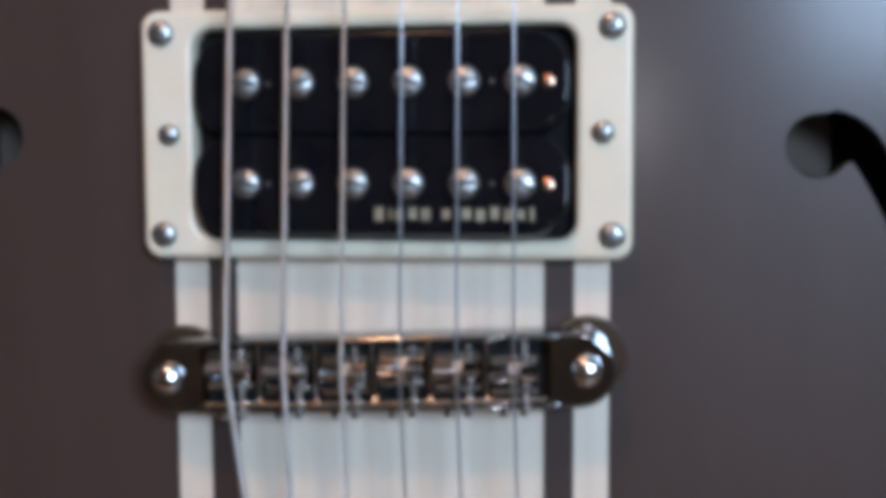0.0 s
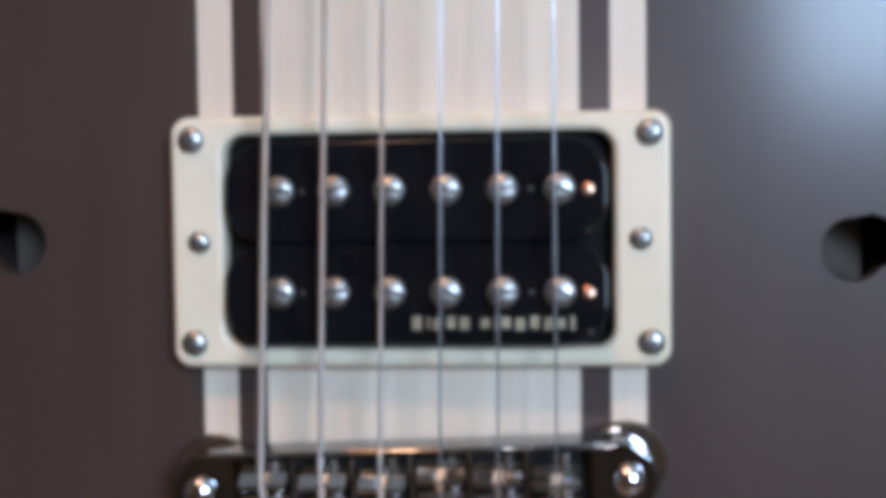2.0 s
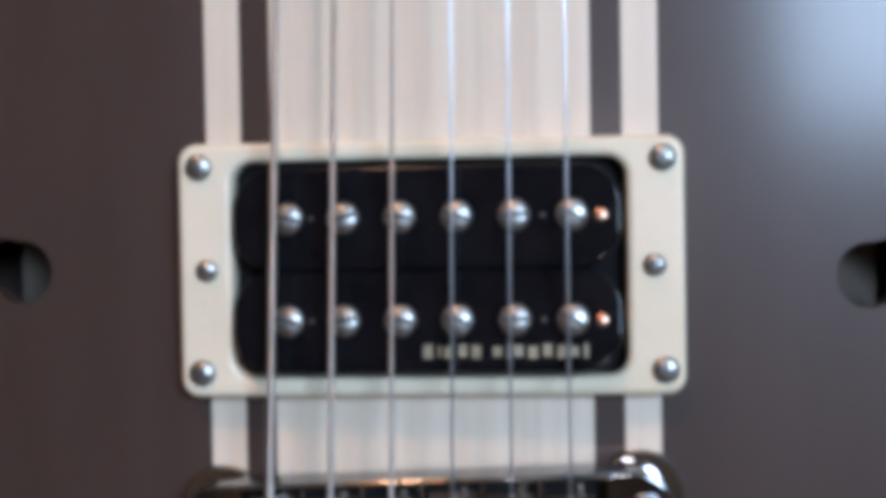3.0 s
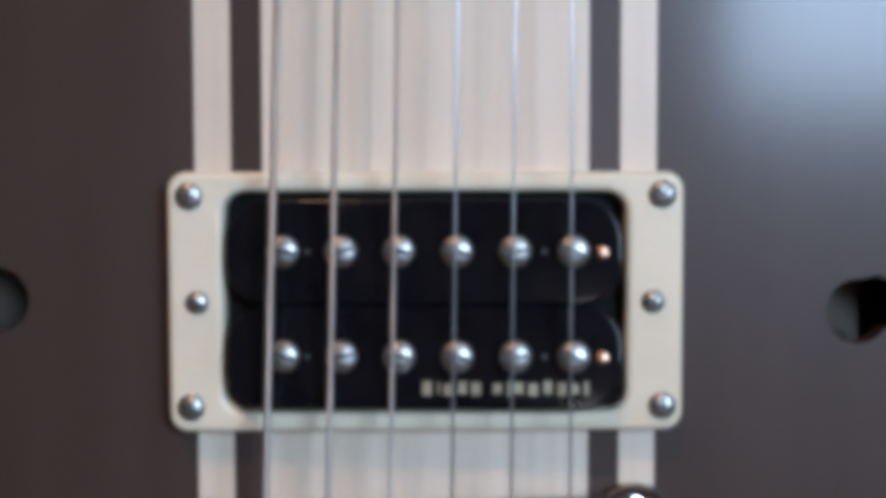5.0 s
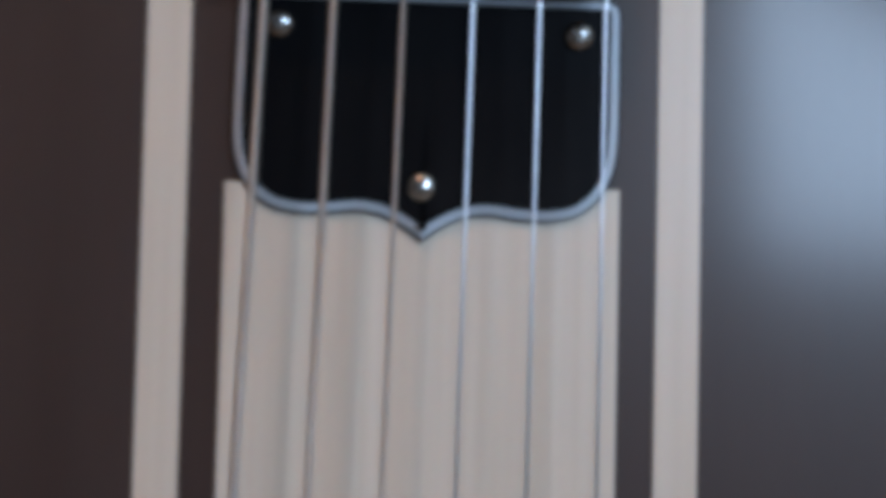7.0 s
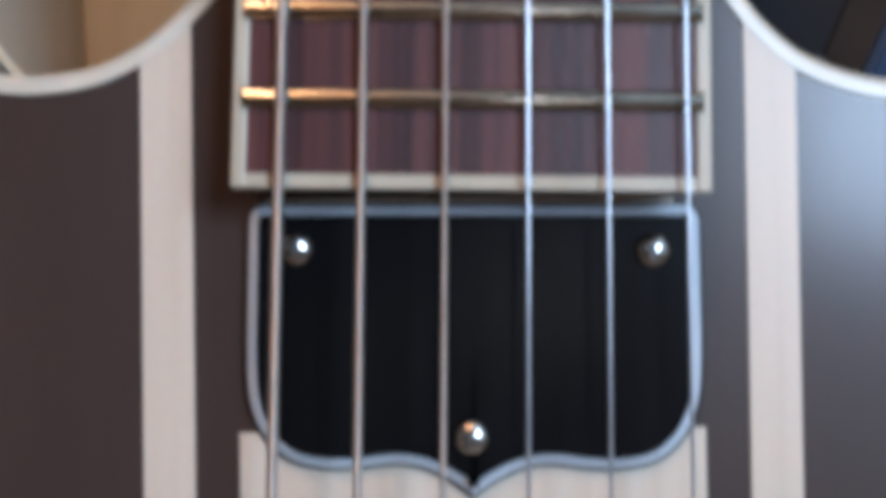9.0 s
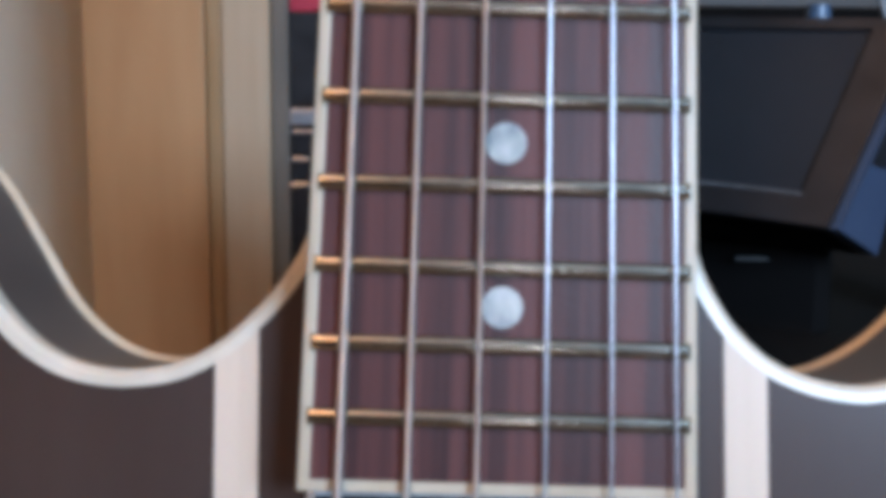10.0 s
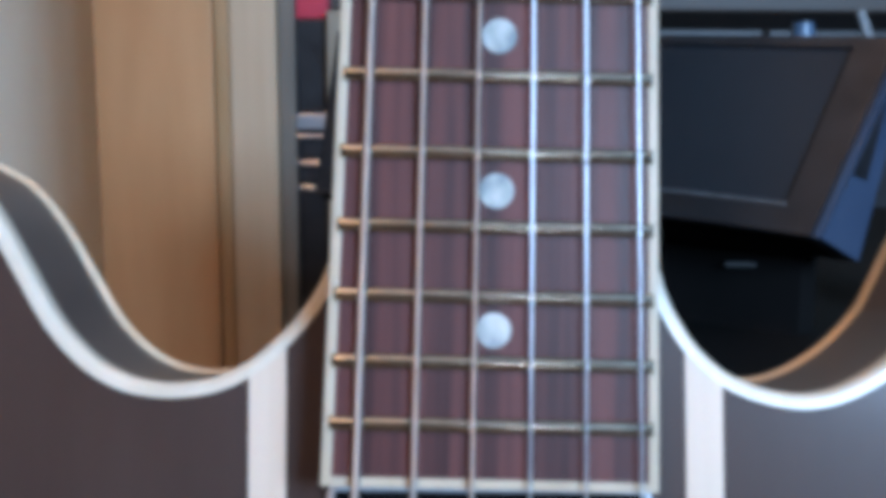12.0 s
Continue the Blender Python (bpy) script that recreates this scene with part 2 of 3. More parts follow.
def slab(pts, y_back, y_front, bevel=0.0, steps=3, bm=None):
    """A plate with the outline pts, from y_back to y_front (front is the smaller y), with a rounded front edge."""
    loops = [[(x, y_back, z) for x, z in pts]]
    for k in range(steps + 1 if bevel else 1):
        a = radians(90 * k / steps) if bevel else 0
        ins = bevel * (1 - math.cos(a))
        lp = inset(pts, ins) if ins > 1e-9 else pts
        loops.append([(x, y_front + bevel - bevel * math.sin(a), z) for x, z in lp])
    if bevel:
        loops.append([(x, y_front, z) for x, z in inset(pts, bevel + 0.0002)])
    return rings(loops, bm=bm)


def frame_slab(outer, inner, y_back, y_front, bevel):
    """A plate with a window in it; both outlines have the same number of points."""
    loops = [[(x, y_back, z) for x, z in outer]]
    for k in range(4):
        a = radians(30 * k)
        loops.append([(x, y_front + bevel * (1 - math.sin(a)), z) for x, z in inset(outer, bevel * (1 - math.cos(a)) + 1e-6)])
    loops.append([(x, y_front, z) for x, z in inset(outer, bevel + 0.0002)])
    loops.append([(x, y_front, z) for x, z in inset(inner, -bevel - 0.0002)])
    for k in range(4):
        a = radians(90 - 30 * k)
        loops.append([(x, y_front + bevel * (1 - math.sin(a)), z) for x, z in inset(inner, -bevel * (1 - math.cos(a)) - 1e-6)])
    loops.append([(x, y_back, z) for x, z in inner])
    return rings(loops, cap0=False, cap1=False)


def turned(profile, seg=24, c=(0, 0, 0), bm=None):
    """A turned solid about the y axis: profile is rows of (radius, y)."""
    loops = [[(c[0] + r * math.cos(2 * math.pi * i / seg), c[1] + y, c[2] + r * math.sin(2 * math.pi * i / seg)) for i in range(seg)] for r, y in profile]
    return rings(loops, bm=bm)


def tube(points, r, seg=18):
    """A round wire through the points."""
    loops, P = [], [Vector(p) for p in points]
    for i, p in enumerate(P):
        t = (P[min(i + 1, len(P) - 1)] - P[max(i - 1, 0)]).normalized()
        u = t.cross(Vector((0, 1, 0))).normalized()
        v = t.cross(u)
        loops.append([tuple(p + u * r * math.cos(2 * math.pi * k / seg) + v * r * math.sin(2 * math.pi * k / seg)) for k in range(seg)])
    return rings(loops)


def spline(pts, per=10, closed=True):
    """Catmull-Rom curve through (x, z) points."""
    out, n = [], len(pts)
    for i in range(n if closed else n - 1):
        p = [Vector(pts[(i + k) % n] if closed else pts[min(max(i + k, 0), n - 1)]) for k in (-1, 0, 1, 2)]
        for s in range(per):
            t = s / per
            q = 0.5 * ((2 * p[1]) + (p[2] - p[0]) * t + (2 * p[0] - 5 * p[1] + 4 * p[2] - p[3]) * t * t + (3 * p[1] - p[0] - 3 * p[2] + p[3]) * t ** 3)
            out.append((q.x, q.y))
    if not closed:
        out.append(tuple(pts[-1]))
    return out


# ---- guitar ----
# built flat in its own frame (x across, y into the body, z along the strings) and leaned back on its stand
BASE_Z = -0.238
guitar = new("electric_guitar")
guitar.matrix_world = LEAN @ Matrix.Translation((0, 0, BASE_Z))
tagged(guitar, "dark walnut semi-hollow electric guitar with maple centre stripe, leaning upright", "guitar")
UP = (0, 0, -BASE_Z)

# half outline of the treble side from the bottom to the cutaway; the bass horn is slightly wider
RIGHT = [(0.0, -0.238), (0.070, -0.233), (0.125, -0.212), (0.165, -0.172), (0.185, -0.120), (0.180, -0.070), (0.158, -0.025), (0.140, 0.015),
         (0.137, 0.060), (0.143, 0.105), (0.147, 0.150), (0.141, 0.187), (0.122, 0.204), (0.103, 0.195), (0.0900, 0.1750), (0.0807, 0.1569), (0.0774, 0.1520), (0.0728, 0.1473), (0.0670, 0.1430), (0.0610, 0.1401),
         (0.0553, 0.1389), (0.0499, 0.1394), (0.0450, 0.1408), (0.0405, 0.1431), (0.0362, 0.1471), (0.0332, 0.1514), (0.0308, 0.1563), (0.0290, 0.1626), (0.0262, 0.1700), (0.0200, 0.1735)]
LEFT = [(-0.0180, 0.1735), (-0.0238, 0.1700), (-0.0258, 0.1640), (-0.0280, 0.1586), (-0.0313, 0.1535), (-0.0356, 0.1488), (-0.0403, 0.1449), (-0.0458, 0.1422), (-0.0515, 0.1412), (-0.0570, 0.1413), (-0.0626, 0.1427),
        (-0.0682, 0.1461), (-0.0739, 0.1522), (-0.0796, 0.1616), (-0.0853, 0.1712), (-0.0910, 0.1783), (-0.0967, 0.1824), (-0.108, 0.1875), (-0.122, 0.190), (-0.139, 0.181), (-0.147, 0.150), (-0.143, 0.105),
        (-0.137, 0.060), (-0.140, 0.015), (-0.158, -0.025), (-0.180, -0.070), (-0.185, -0.120), (-0.165, -0.172), (-0.125, -0.212), (-0.070, -0.233)]
OUTLINE = spline(RIGHT + LEFT, 6)
THICK = 0.0445
BOARD_END, NUT = 0.1256, 0.5620


def edge_distance(x, z, pts):
    p, best = Vector((x, z)), 9.0
    for i in range(len(pts)):
        a, b = Vector(pts[i - 1]), Vector(pts[i])
        t = max(0, min(1, (p - a).dot(b - a) / max((b - a).length_squared, 1e-12)))
        best = min(best, (p - a - (b - a) * t).length)
    return best


COARSE = OUTLINE[::2]
TOPLINE = inset(OUTLINE, 0.0014)


def arch(x, z):
    """How far the carved top falls back at x, z: flat along the centre block, sloping towards the rim."""
    side = max(0.0, min(1.0, (abs(x) - 0.046) / 0.06))
    side = side * side * (3 - 2 * side)
    d = min(1.0, edge_distance(x, z, COARSE) / 0.040)
    return side * 0.0026 * (1 - d) ** 1.5 + 0.0012 * side


def inside(x, z, pts):
    c = False
    for i in range(len(pts)):
        (x1, z1), (x2, z2) = pts[i - 1], pts[i]
        if (z1 > z) != (z2 > z) and x < (x2 - x1) * (z - z1) / (z2 - z1) + x1:
            c = not c
    return c


def f_hole(s, dz):
    """Outline of one f-hole; s is 1 for the treble side."""
    eye = [(0.0766 + 0.0058 * math.cos(radians(a)), -0.0022 + 0.0058 * math.sin(radians(a))) for a in range(325, 79, -12)]
    outer = [(0.0800, 0.0042), (0.0845, 0.0022), (0.0885, -0.0025), (0.0925, -0.0120), (0.0965, -0.0260), (0.1010, -0.0440), (0.1050, -0.0580), (0.1105, -0.0640), (0.1160, -0.0640)]
    low = [(0.1180 + 0.0056 * math.cos(radians(a)), -0.0590 + 0.0056 * math.sin(radians(a))) for a in range(-70, 190, 26)]
    inner = [(0.1085, -0.0580), (0.1040, -0.0520), (0.0990, -0.0400), (0.0935, -0.0260), (0.0885, -0.0155), (0.0850, -0.0088), (0.0826, -0.0050)]
    outer, inner = spline(outer, 4, closed=False), spline(inner, 4, closed=False)
    return [(s * x + (0.0010 if s < 0 else 0.0), z + dz) for x, z in eye + outer + low[:-1] + inner]


def body_top():
    holes = [f_hole(1, 0.0), f_hole(-1, 0.0025)]
    verts, edges = [], []
    for lp in [TOPLINE] + holes:
        k = len(verts)
        verts += [Vector(p) for p in lp]
        edges += [(k + i, k + (i + 1) % len(lp)) for i in range(len(lp))]
    step = 0.006
    for i in range(-32, 33):
        for j in range(-41, 36):
            x, z = i * step + (step / 2 if j % 2 else 0), j * step
            if inside(x, z, OUTLINE) and edge_distance(x, z, COARSE) > 0.0055:
                if all(not inside(x, z, h) and edge_distance(x, z, h) > 0.0022 for h in holes):
                    verts.append(Vector((x, z)))
    co, _, faces, *_ = delaunay_2d_cdt(verts, edges, [], 0, 1e-6)
    bm = bmesh.new()
    vs = [bm.verts.new((p.x, arch(p.x, p.y), p.y)) for p in co]
    for f in faces:
        c = sum((co[i] for i in f), Vector((0, 0))) / len(f)
        if inside(c.x, c.y, TOPLINE) and not any(inside(c.x, c.y, h) for h in holes):
            bm.faces.new([vs[i] for i in f])
    bmesh.ops.delete(bm, geom=[v for v in bm.verts if not v.link_faces], context="VERTS")
    # thickness of the top plate, seen inside the f-holes
    rim = [e for e in bm.edges if e.is_boundary]
    made = bmesh.ops.extrude_edge_only(bm, edges=rim)
    bmesh.ops.translate(bm, vec=(0, 0.0045, 0), verts=[v for v in made["geom"] if isinstance(v, bmesh.types.BMVert)])
    return bm


part("top", body_top(), M_BODY, guitar, "dark walnut satin arched top with two f-holes", smooth=True, at=UP)
SLIM = inset(OUTLINE, 0.0006)
part("side", rings([[(x, arch(x, z) + 0.0035, z) for x, z in SLIM], [(x, THICK - 0.003, z) for x, z in SLIM]], cap0=False, cap1=False), M_SIDE, guitar, smooth=True, at=UP)
part("back", rings([[(x, THICK - 0.002, z) for x, z in SLIM], [(x, THICK, z) for x, z in inset(OUTLINE, 0.003)]]), M_SIDE, guitar, smooth=True, at=UP)
part("inner_block", box(-0.0818, 0.0818, 0.0150, THICK - 0.004, -0.180, 0.120), M_INNER, guitar, at=UP)


def binding(y_of, depth, width, proud):
    a = inset(OUTLINE, -proud)
    b = inset(OUTLINE, width)
    lp = [[(x, y_of(*o) + depth, z) for (x, z), o in zip(a, OUTLINE)], [(x, y_of(*o) + 0.0006, z) for (x, z), o in zip(a, OUTLINE)],
          [(x, y_of(*o) - 0.0003, z) for (x, z), o in zip(inset(OUTLINE, 0.0006), OUTLINE)],
          [(x, y_of(*o) - 0.0004, z) for (x, z), o in zip(b, OUTLINE)], [(x, y_of(*o) + depth, z) for (x, z), o in zip(b, OUTLINE)]]
    return rings(lp + [lp[0]], cap0=False, cap1=False)


part("front_binding", binding(arch, 0.0045, 0.0021, 0.0003), M_BIND, guitar, "aged white plastic binding", smooth=True, at=UP)
part("back_binding", binding(lambda x, z: THICK - 0.0018, 0.0014, 0.0010, 0.0004), M_BACKBIND, guitar, "ambered thin binding", smooth=True, at=UP)


def cut_height(x, upper=True):
    """Where the outline crosses x in the cutaway (upper) or at the bottom."""
    zs = []
    for i in range(len(OUTLINE)):
        (x1, z1), (x2, z2) = OUTLINE[i - 1], OUTLINE[i]
        if (x1 - x) * (x2 - x) <= 0 and x1 != x2:
            zs.append(z1 + (z2 - z1) * (x - x1) / (x2 - x1))
    return min(z for z in zs if z > 0) if upper else min(zs)


def stripe(x0, x1, top=None):
    """An inlaid strip along the centre, 0.25 mm proud, ending inside the binding."""
    n = 6
    xs = [x0 + (x1 - x0) * i / n for i in range(n + 1)]
    up = [(x, cut_height(x) - 0.0021) for x in xs]
    if top is not None:  # stepped in where the end plate covers it
        up = [(x0, 0.0970), (x0 + 0.0035, 0.0970), (x0 + 0.0035, top), (x1 - 0.0035, top), (x1 - 0.0035, 0.0970), (x1, 0.0970)]
    lo = [(x, cut_height(x, False) + 0.0022) for x in reversed(xs)]
    return slab(up + lo, 0.0006, -0.00025)


part("centre_stripe", stripe(-0.0285, 0.0285, BOARD_END), M_MAPLE, guitar, "pale maple centre veneer with fine straight grain", at=UP)
part("outer_stripe", stripe(-0.0403, -0.0340), M_MAPLE, guitar, "narrow pale maple stripe", at=UP)
part("outer_stripe", stripe(0.0340, 0.0403), M_MAPLE, guitar, "narrow pale maple stripe", at=UP)


def screw_head(c, r, h, parent, cross=False, turn=0.0, mat=None):
    """A domed screw head standing on y = c[1]; its slot is a dark bar painted as the recess's shade."""
    prof = [(r, 0.0), (r, -0.25 * h)] + [(r * math.cos(radians(a)), -0.25 * h - 0.75 * h * math.sin(radians(a))) for a in (20, 40, 58, 74)] + [(r * 0.06, -h)]
    ob = part("screw", turned(prof, 22), mat or M_NICKEL, parent, smooth=True, at=c)
    bm = bmesh.new()
    w, l = 0.15 * r, 0.80 * r
    box(-l, l, -h - 0.00006, -0.55 * h, -w, w, bm=bm)
    if cross:
        box(-w, w, -h - 0.00005, -0.55 * h, -l, l, bm=bm)
        bmesh.ops.scale(bm, vec=(0.72, 1, 0.72), verts=bm.verts)
    bmesh.ops.rotate(bm, cent=(0, 0, 0), matrix=Matrix.Rotation(radians(turn), 3, "Y"), verts=bm.verts)
    part("slot", bm, M_POLE_SLOT, ob)
    return ob


# pickup ring
ring = part("pickup_ring", frame_slab(rounded(-0.0441, 0.0441, -0.0220, 0.0226, 0.0032), rounded(-0.0346, 0.0342, -0.0186, 0.0192, 0.0036), 0.0, -0.0060, 0.0011),
            M_CREAM, guitar, "cream plastic pickup mounting ring", smooth=True, at=UP)
for x, z, r, cross, a in ((-0.0402, 0.0185, 0.00235, True, 10), (0.0403, 0.0187, 0.00235, True, 40), (-0.0402, -0.0176, 0.00235, True, 25), (0.0405, -0.0176, 0.00235, True, 5),
                          (-0.0390, 0.0004, 0.0020, False, 20), (0.0388, 0.0004, 0.0020, True, 30)):
    screw_head((x, -0.0061, z), r, 0.0013, ring, cross, a, M_POLE)

# pickup: well, two bobbins with adjustable poles
pickup = part("pickup", slab(rounded(-0.0345, 0.0341, -0.0185, 0.0191, 0.003), -0.0002, -0.0020), M_BLACK_WELL, guitar, "black open-coil humbucking pickup", at=UP)
for zc in (0.0089, -0.0091):
    bob = part("bobbin", slab(rounded(-0.0335, 0.0333, zc - 0.0089, zc + 0.0089, 0.0072, 12), -0.0021, -0.0088, 0.0006, 4), M_BLACK, pickup, "glossy black coil bobbin", smooth=True)
    tilt = radians(-5.0 if zc > 0 else -7.6)  # the two coils sit slightly tilted
    turn = Matrix.Translation((0, -0.0004 if zc > 0 else -0.0012, zc - 0.0005)) @ Matrix.Rotation(radians(-2.0), 4, "Z") @ Matrix.Rotation(tilt, 4, "X") @ Matrix.Translation((0, 0, -zc))
    bob.matrix_local = turn
    part("coil_edge", slab(rounded(-0.0339, 0.0336, zc - 0.0086, zc + 0.0086, 0.0070, 10), -0.0021, -0.0050), M_BLACK_WELL, bob)
    for i in range(6):
        screw_head((-0.0238 + 0.00975 * i, -0.0089, zc), 0.0028, 0.0014, bob, False, (8, -14, 5, 12, -6, 24)[i] + (4 if zc < 0 else 0), M_POLE)
    part("rivet", turned([(0.0011, 0.0), (0.0011, -0.0003), (0.0006, -0.0005)], 14), M_COPPER, bob, "copper rivet", smooth=True, at=(0.0297, -0.0089, zc - 0.0002))
    for x in (-0.0203, 0.0195):
        part("pin_hole", turned([(0.0005, 0.0), (0.0005, -0.00012)], 10), M_SLOT, bob, at=(x + 0.0006, -0.0088, zc))
# gilt print on the lower bobbin, drawn as plain bars
bars = [(0.0006, 0.0022), (0.0031, 0.0008), (0.0042, 0.0020), (0.0066, 0.0020), (0.0088, 0.0022), (0.0125, 0.0020), (0.0148, 0.0008), (0.0159, 0.0022), (0.0184, 0.0022), (0.0209, 0.0020), (0.0232, 0.0020), (0.0255, 0.0018), (0.0277, 0.0010)]
for i, (x, w) in enumerate(bars):
    part("print_bar", box(x - 0.0010, x - 0.0010 + w * 0.72, -0.00892, -0.00870, -0.0156 + 0.0003 * (i % 2), -0.0132 - 0.0002 * (i % 3)), M_GOLD, bob)

STR_BR = [-0.02688, -0.01652, -0.00623, 0.00403, 0.01384, 0.02368]
STR_FB = [-0.01942, -0.01071, -0.00188, 0.00693, 0.01542, 0.02377]
# bridge: built about its own middle, set at a slight slant
BR_X, BR_Z, BR_TURN = -0.0012, -0.0420, radians(-1.97)
bridge = part("bridge", slab(rounded(-0.0425, 0.0425, -0.0067, 0.0067, 0.0066, 10), -0.0030, -0.0088, 0.0012, 4), M_CHROME_DIMMED, guitar, "polished chrome tune-o-matic bridge", smooth=True)
bridge.matrix_local = Matrix.Translation((BR_X, 0, BR_Z - BASE_Z)) @ Matrix.Rotation(BR_TURN, 4, "Y")
for x0, x1 in ((-0.0425, -0.0303), (0.0303, 0.0425)):
    out = rounded(x0, x1 + 0.0070, -0.0067, 0.0067, 0.0066, 10) if x0 < 0 else rounded(x0 - 0.0070, x1, -0.0067, 0.0067, 0.0066, 10)
    out = [(max(min(x, 0.0425 if x0 > 0 else x1), x0), z) for x, z in out]
    part("end_boss", slab(out, -0.0080, -0.0108, 0.0008, 4), M_CHROME_DIMMED, bridge, "mirror-bright end boss, the dark reflection in its colour", smooth=True)
part("saddle_tray", slab(rounded(-0.0330, 0.0330, -0.0056, 0.0056, 0.0010), -0.0088, -0.0091), M_BLACK_WELL, bridge)
for z in (-0.0061, 0.0061):
    part("tray_wall", box(-0.0326, 0.0326, -0.0114, -0.0086, z - 0.0006, z + 0.0006, 0.00058, 4), M_CHROME_DIMMED, bridge, "polished tray wall", smooth=True)
part("retaining_wire", tube([(-0.0303, -0.0121, -0.0046), (-0.0100, -0.0123, -0.0048), (0.0120, -0.0123, -0.0048), (0.0303, -0.0121, -0.0046)], 0.00040, 8), M_NICKEL, bridge, smooth=True)
SADDLE_X = [(x - BR_X) * math.cos(BR_TURN) for x in STR_BR]
for a, c in zip(SADDLE_X, SADDLE_X[1:]):
    part("tray_rib", box((a + c) / 2 - 0.0004, (a + c) / 2 + 0.0004, -0.0112, -0.0090, -0.0055, 0.0055, 0.0002), M_BRIGHT, bridge)
for i, x in enumerate(SADDLE_X):
    zc = (0.0012, 0.0006, 0.0001, 0.0010, 0.0003, -0.0004)[i]
    bm = bmesh.new()
    prof = [(-0.0034, -0.0092), (-0.0034, -0.0107), (-0.0022, -0.0113), (-0.0003, -0.0136), (0.0003, -0.0136), (0.0020, -0.0114), (0.0034, -0.0108), (0.0034, -0.0092)]
    rings([[(x + sx, y, zc + dz) for dz, y in prof] for sx in (-0.0041, -0.0012, -0.0006, 0.0006, 0.0012, 0.0041)], bm=bm)
    for v in bm.verts:  # the notch that holds the string
        if abs(v.co.x - x) < 0.0008 and v.co.y < -0.0130:
            v.co.y += 0.0009
    bmesh.ops.bevel(bm, geom=[e for e in bm.edges if len(e.link_faces) == 2 and e.calc_face_angle() > 0.4], offset=0.00018, segments=1, affect="EDGES")
    sd = part("saddle", bm, M_BRIGHT, bridge, "chrome bridge saddle with a string notch")
    bm = turned([(0.0011, -0.0068), (0.0016, -0.0066), (0.0016, -0.0056), (0.0009, -0.0055), (0.0009, 0.0052)], 14)
    bmesh.ops.rotate(bm, cent=(0, 0, 0), matrix=Matrix.Rotation(radians(90), 3, "X"), verts=bm.verts)
    bmesh.ops.translate(bm, vec=(x + 0.0018, -0.0106, 0.0), verts=bm.verts)
    part("intonation_screw", bm, M_NICKEL, sd, smooth=True)
    for sx in (-0.0022, 0.0014):
        part("retainer_lug", box(x + sx - 0.0007, x + sx + 0.0007, -0.0108, -0.0090, -0.0079, -0.0066, 0.0003), M_BRIGHT, sd)
for x in (-0.0373, 0.0373):
    part("bridge_stud", turned([(0.0029, 0.0), (0.0029, -0.0005), (0.0026, -0.0013), (0.0018, -0.0019), (0.0009, -0.0022), (0.0003, -0.0023)], 24), M_BRIGHT, bridge, "domed stud head", smooth=True, at=(x, -0.0108, 0.0))
    prof = [(0.0040, 0.0), (0.0067, -0.0001), (0.0071, -0.0006), (0.0069, -0.0010), (0.0069, -0.0014), (0.0071, -0.0018), (0.0067, -0.0023), (0.0040, -0.0024)]
    part("thumbwheel", turned(prof, 40, (x + 0.0006, -0.0008, 0.0014)), M_BRIGHT, bridge, "bright grooved thumbwheel", smooth=True)
    part("post_bush", turned([(0.0062, -0.0001), (0.0062, -0.0010), (0.0054, -0.0016)], 28, (x + 0.0006, 0.0, 0.0014)), M_NICKEL, bridge, smooth=True)

# stop tailpiece below the bridge
tail = part("tailpiece", slab(rounded(-0.0500, 0.0480, -0.0920, -0.0780, 0.0068, 8), -0.0050, -0.0140, 0.0030, 4), M_CHROME_DIMMED, guitar, "chrome stop tailpiece bar", smooth=True, at=UP)
for x in (-0.041, 0.039):
    part("stud", turned([(0.0060, 0.0), (0.0060, -0.0150), (0.0052, -0.0165), (0.0010, -0.0170)], 24, (x, 0.0, -0.085)), M_NICKEL, tail, smooth=True)

# neck: heel and shaft, bound rosewood board, frets, dots
FRONT = -0.0138


def board_half(z):
    return 0.0268 + (0.0198 - 0.0268) * (z - BOARD_END) / (NUT - BOARD_END)


CX = 0.0
NECK_TURN = Matrix.Translation((0, 0, BOARD_END - BASE_Z)) @ Matrix.Rotation(radians(1.4), 4, "Y") @ Matrix.Translation((0, 0, -BOARD_END))


def board_centre(z):
    return CX


def board_slab(z0, z1, off, y0, y1):
    pts = [(board_centre(z0) - board_half(z0) + off, z0), (board_centre(z0) + board_half(z0) - off, z0), (board_centre(z1) + board_half(z1) - off, z1), (board_centre(z1) - board_half(z1) + off, z1)]
    return slab(pts, y0, y1)


neck = part("neck", board_slab(BOARD_END + 0.0005, NUT, 0.0004, 0.0040, -0.0100), M_NECK, guitar, "dark lacquered set neck")
neck.matrix_local = NECK_TURN
bm = bmesh.new()
for z0, z1 in ((0.172, NUT + 0.004),):
    loops = []
    for z in (z0, (z0 + z1) / 2, z1):
        h = board_half(z) - 0.0004
        loops.append([(board_centre(z) + h * math.cos(radians(a)), -0.0095 + 0.0180 * math.sin(radians(a)), z) for a in range(0, 181, 15)])
    rings(loops, bm=bm)
part("shaft", bm, M_NECK, neck, smooth=True)
board = part("fretboard", board_slab(BOARD_END + 0.0015, NUT - 0.004, 0.0017, -0.0100, FRONT), M_ROSE, neck, "streaky rosewood fretboard")
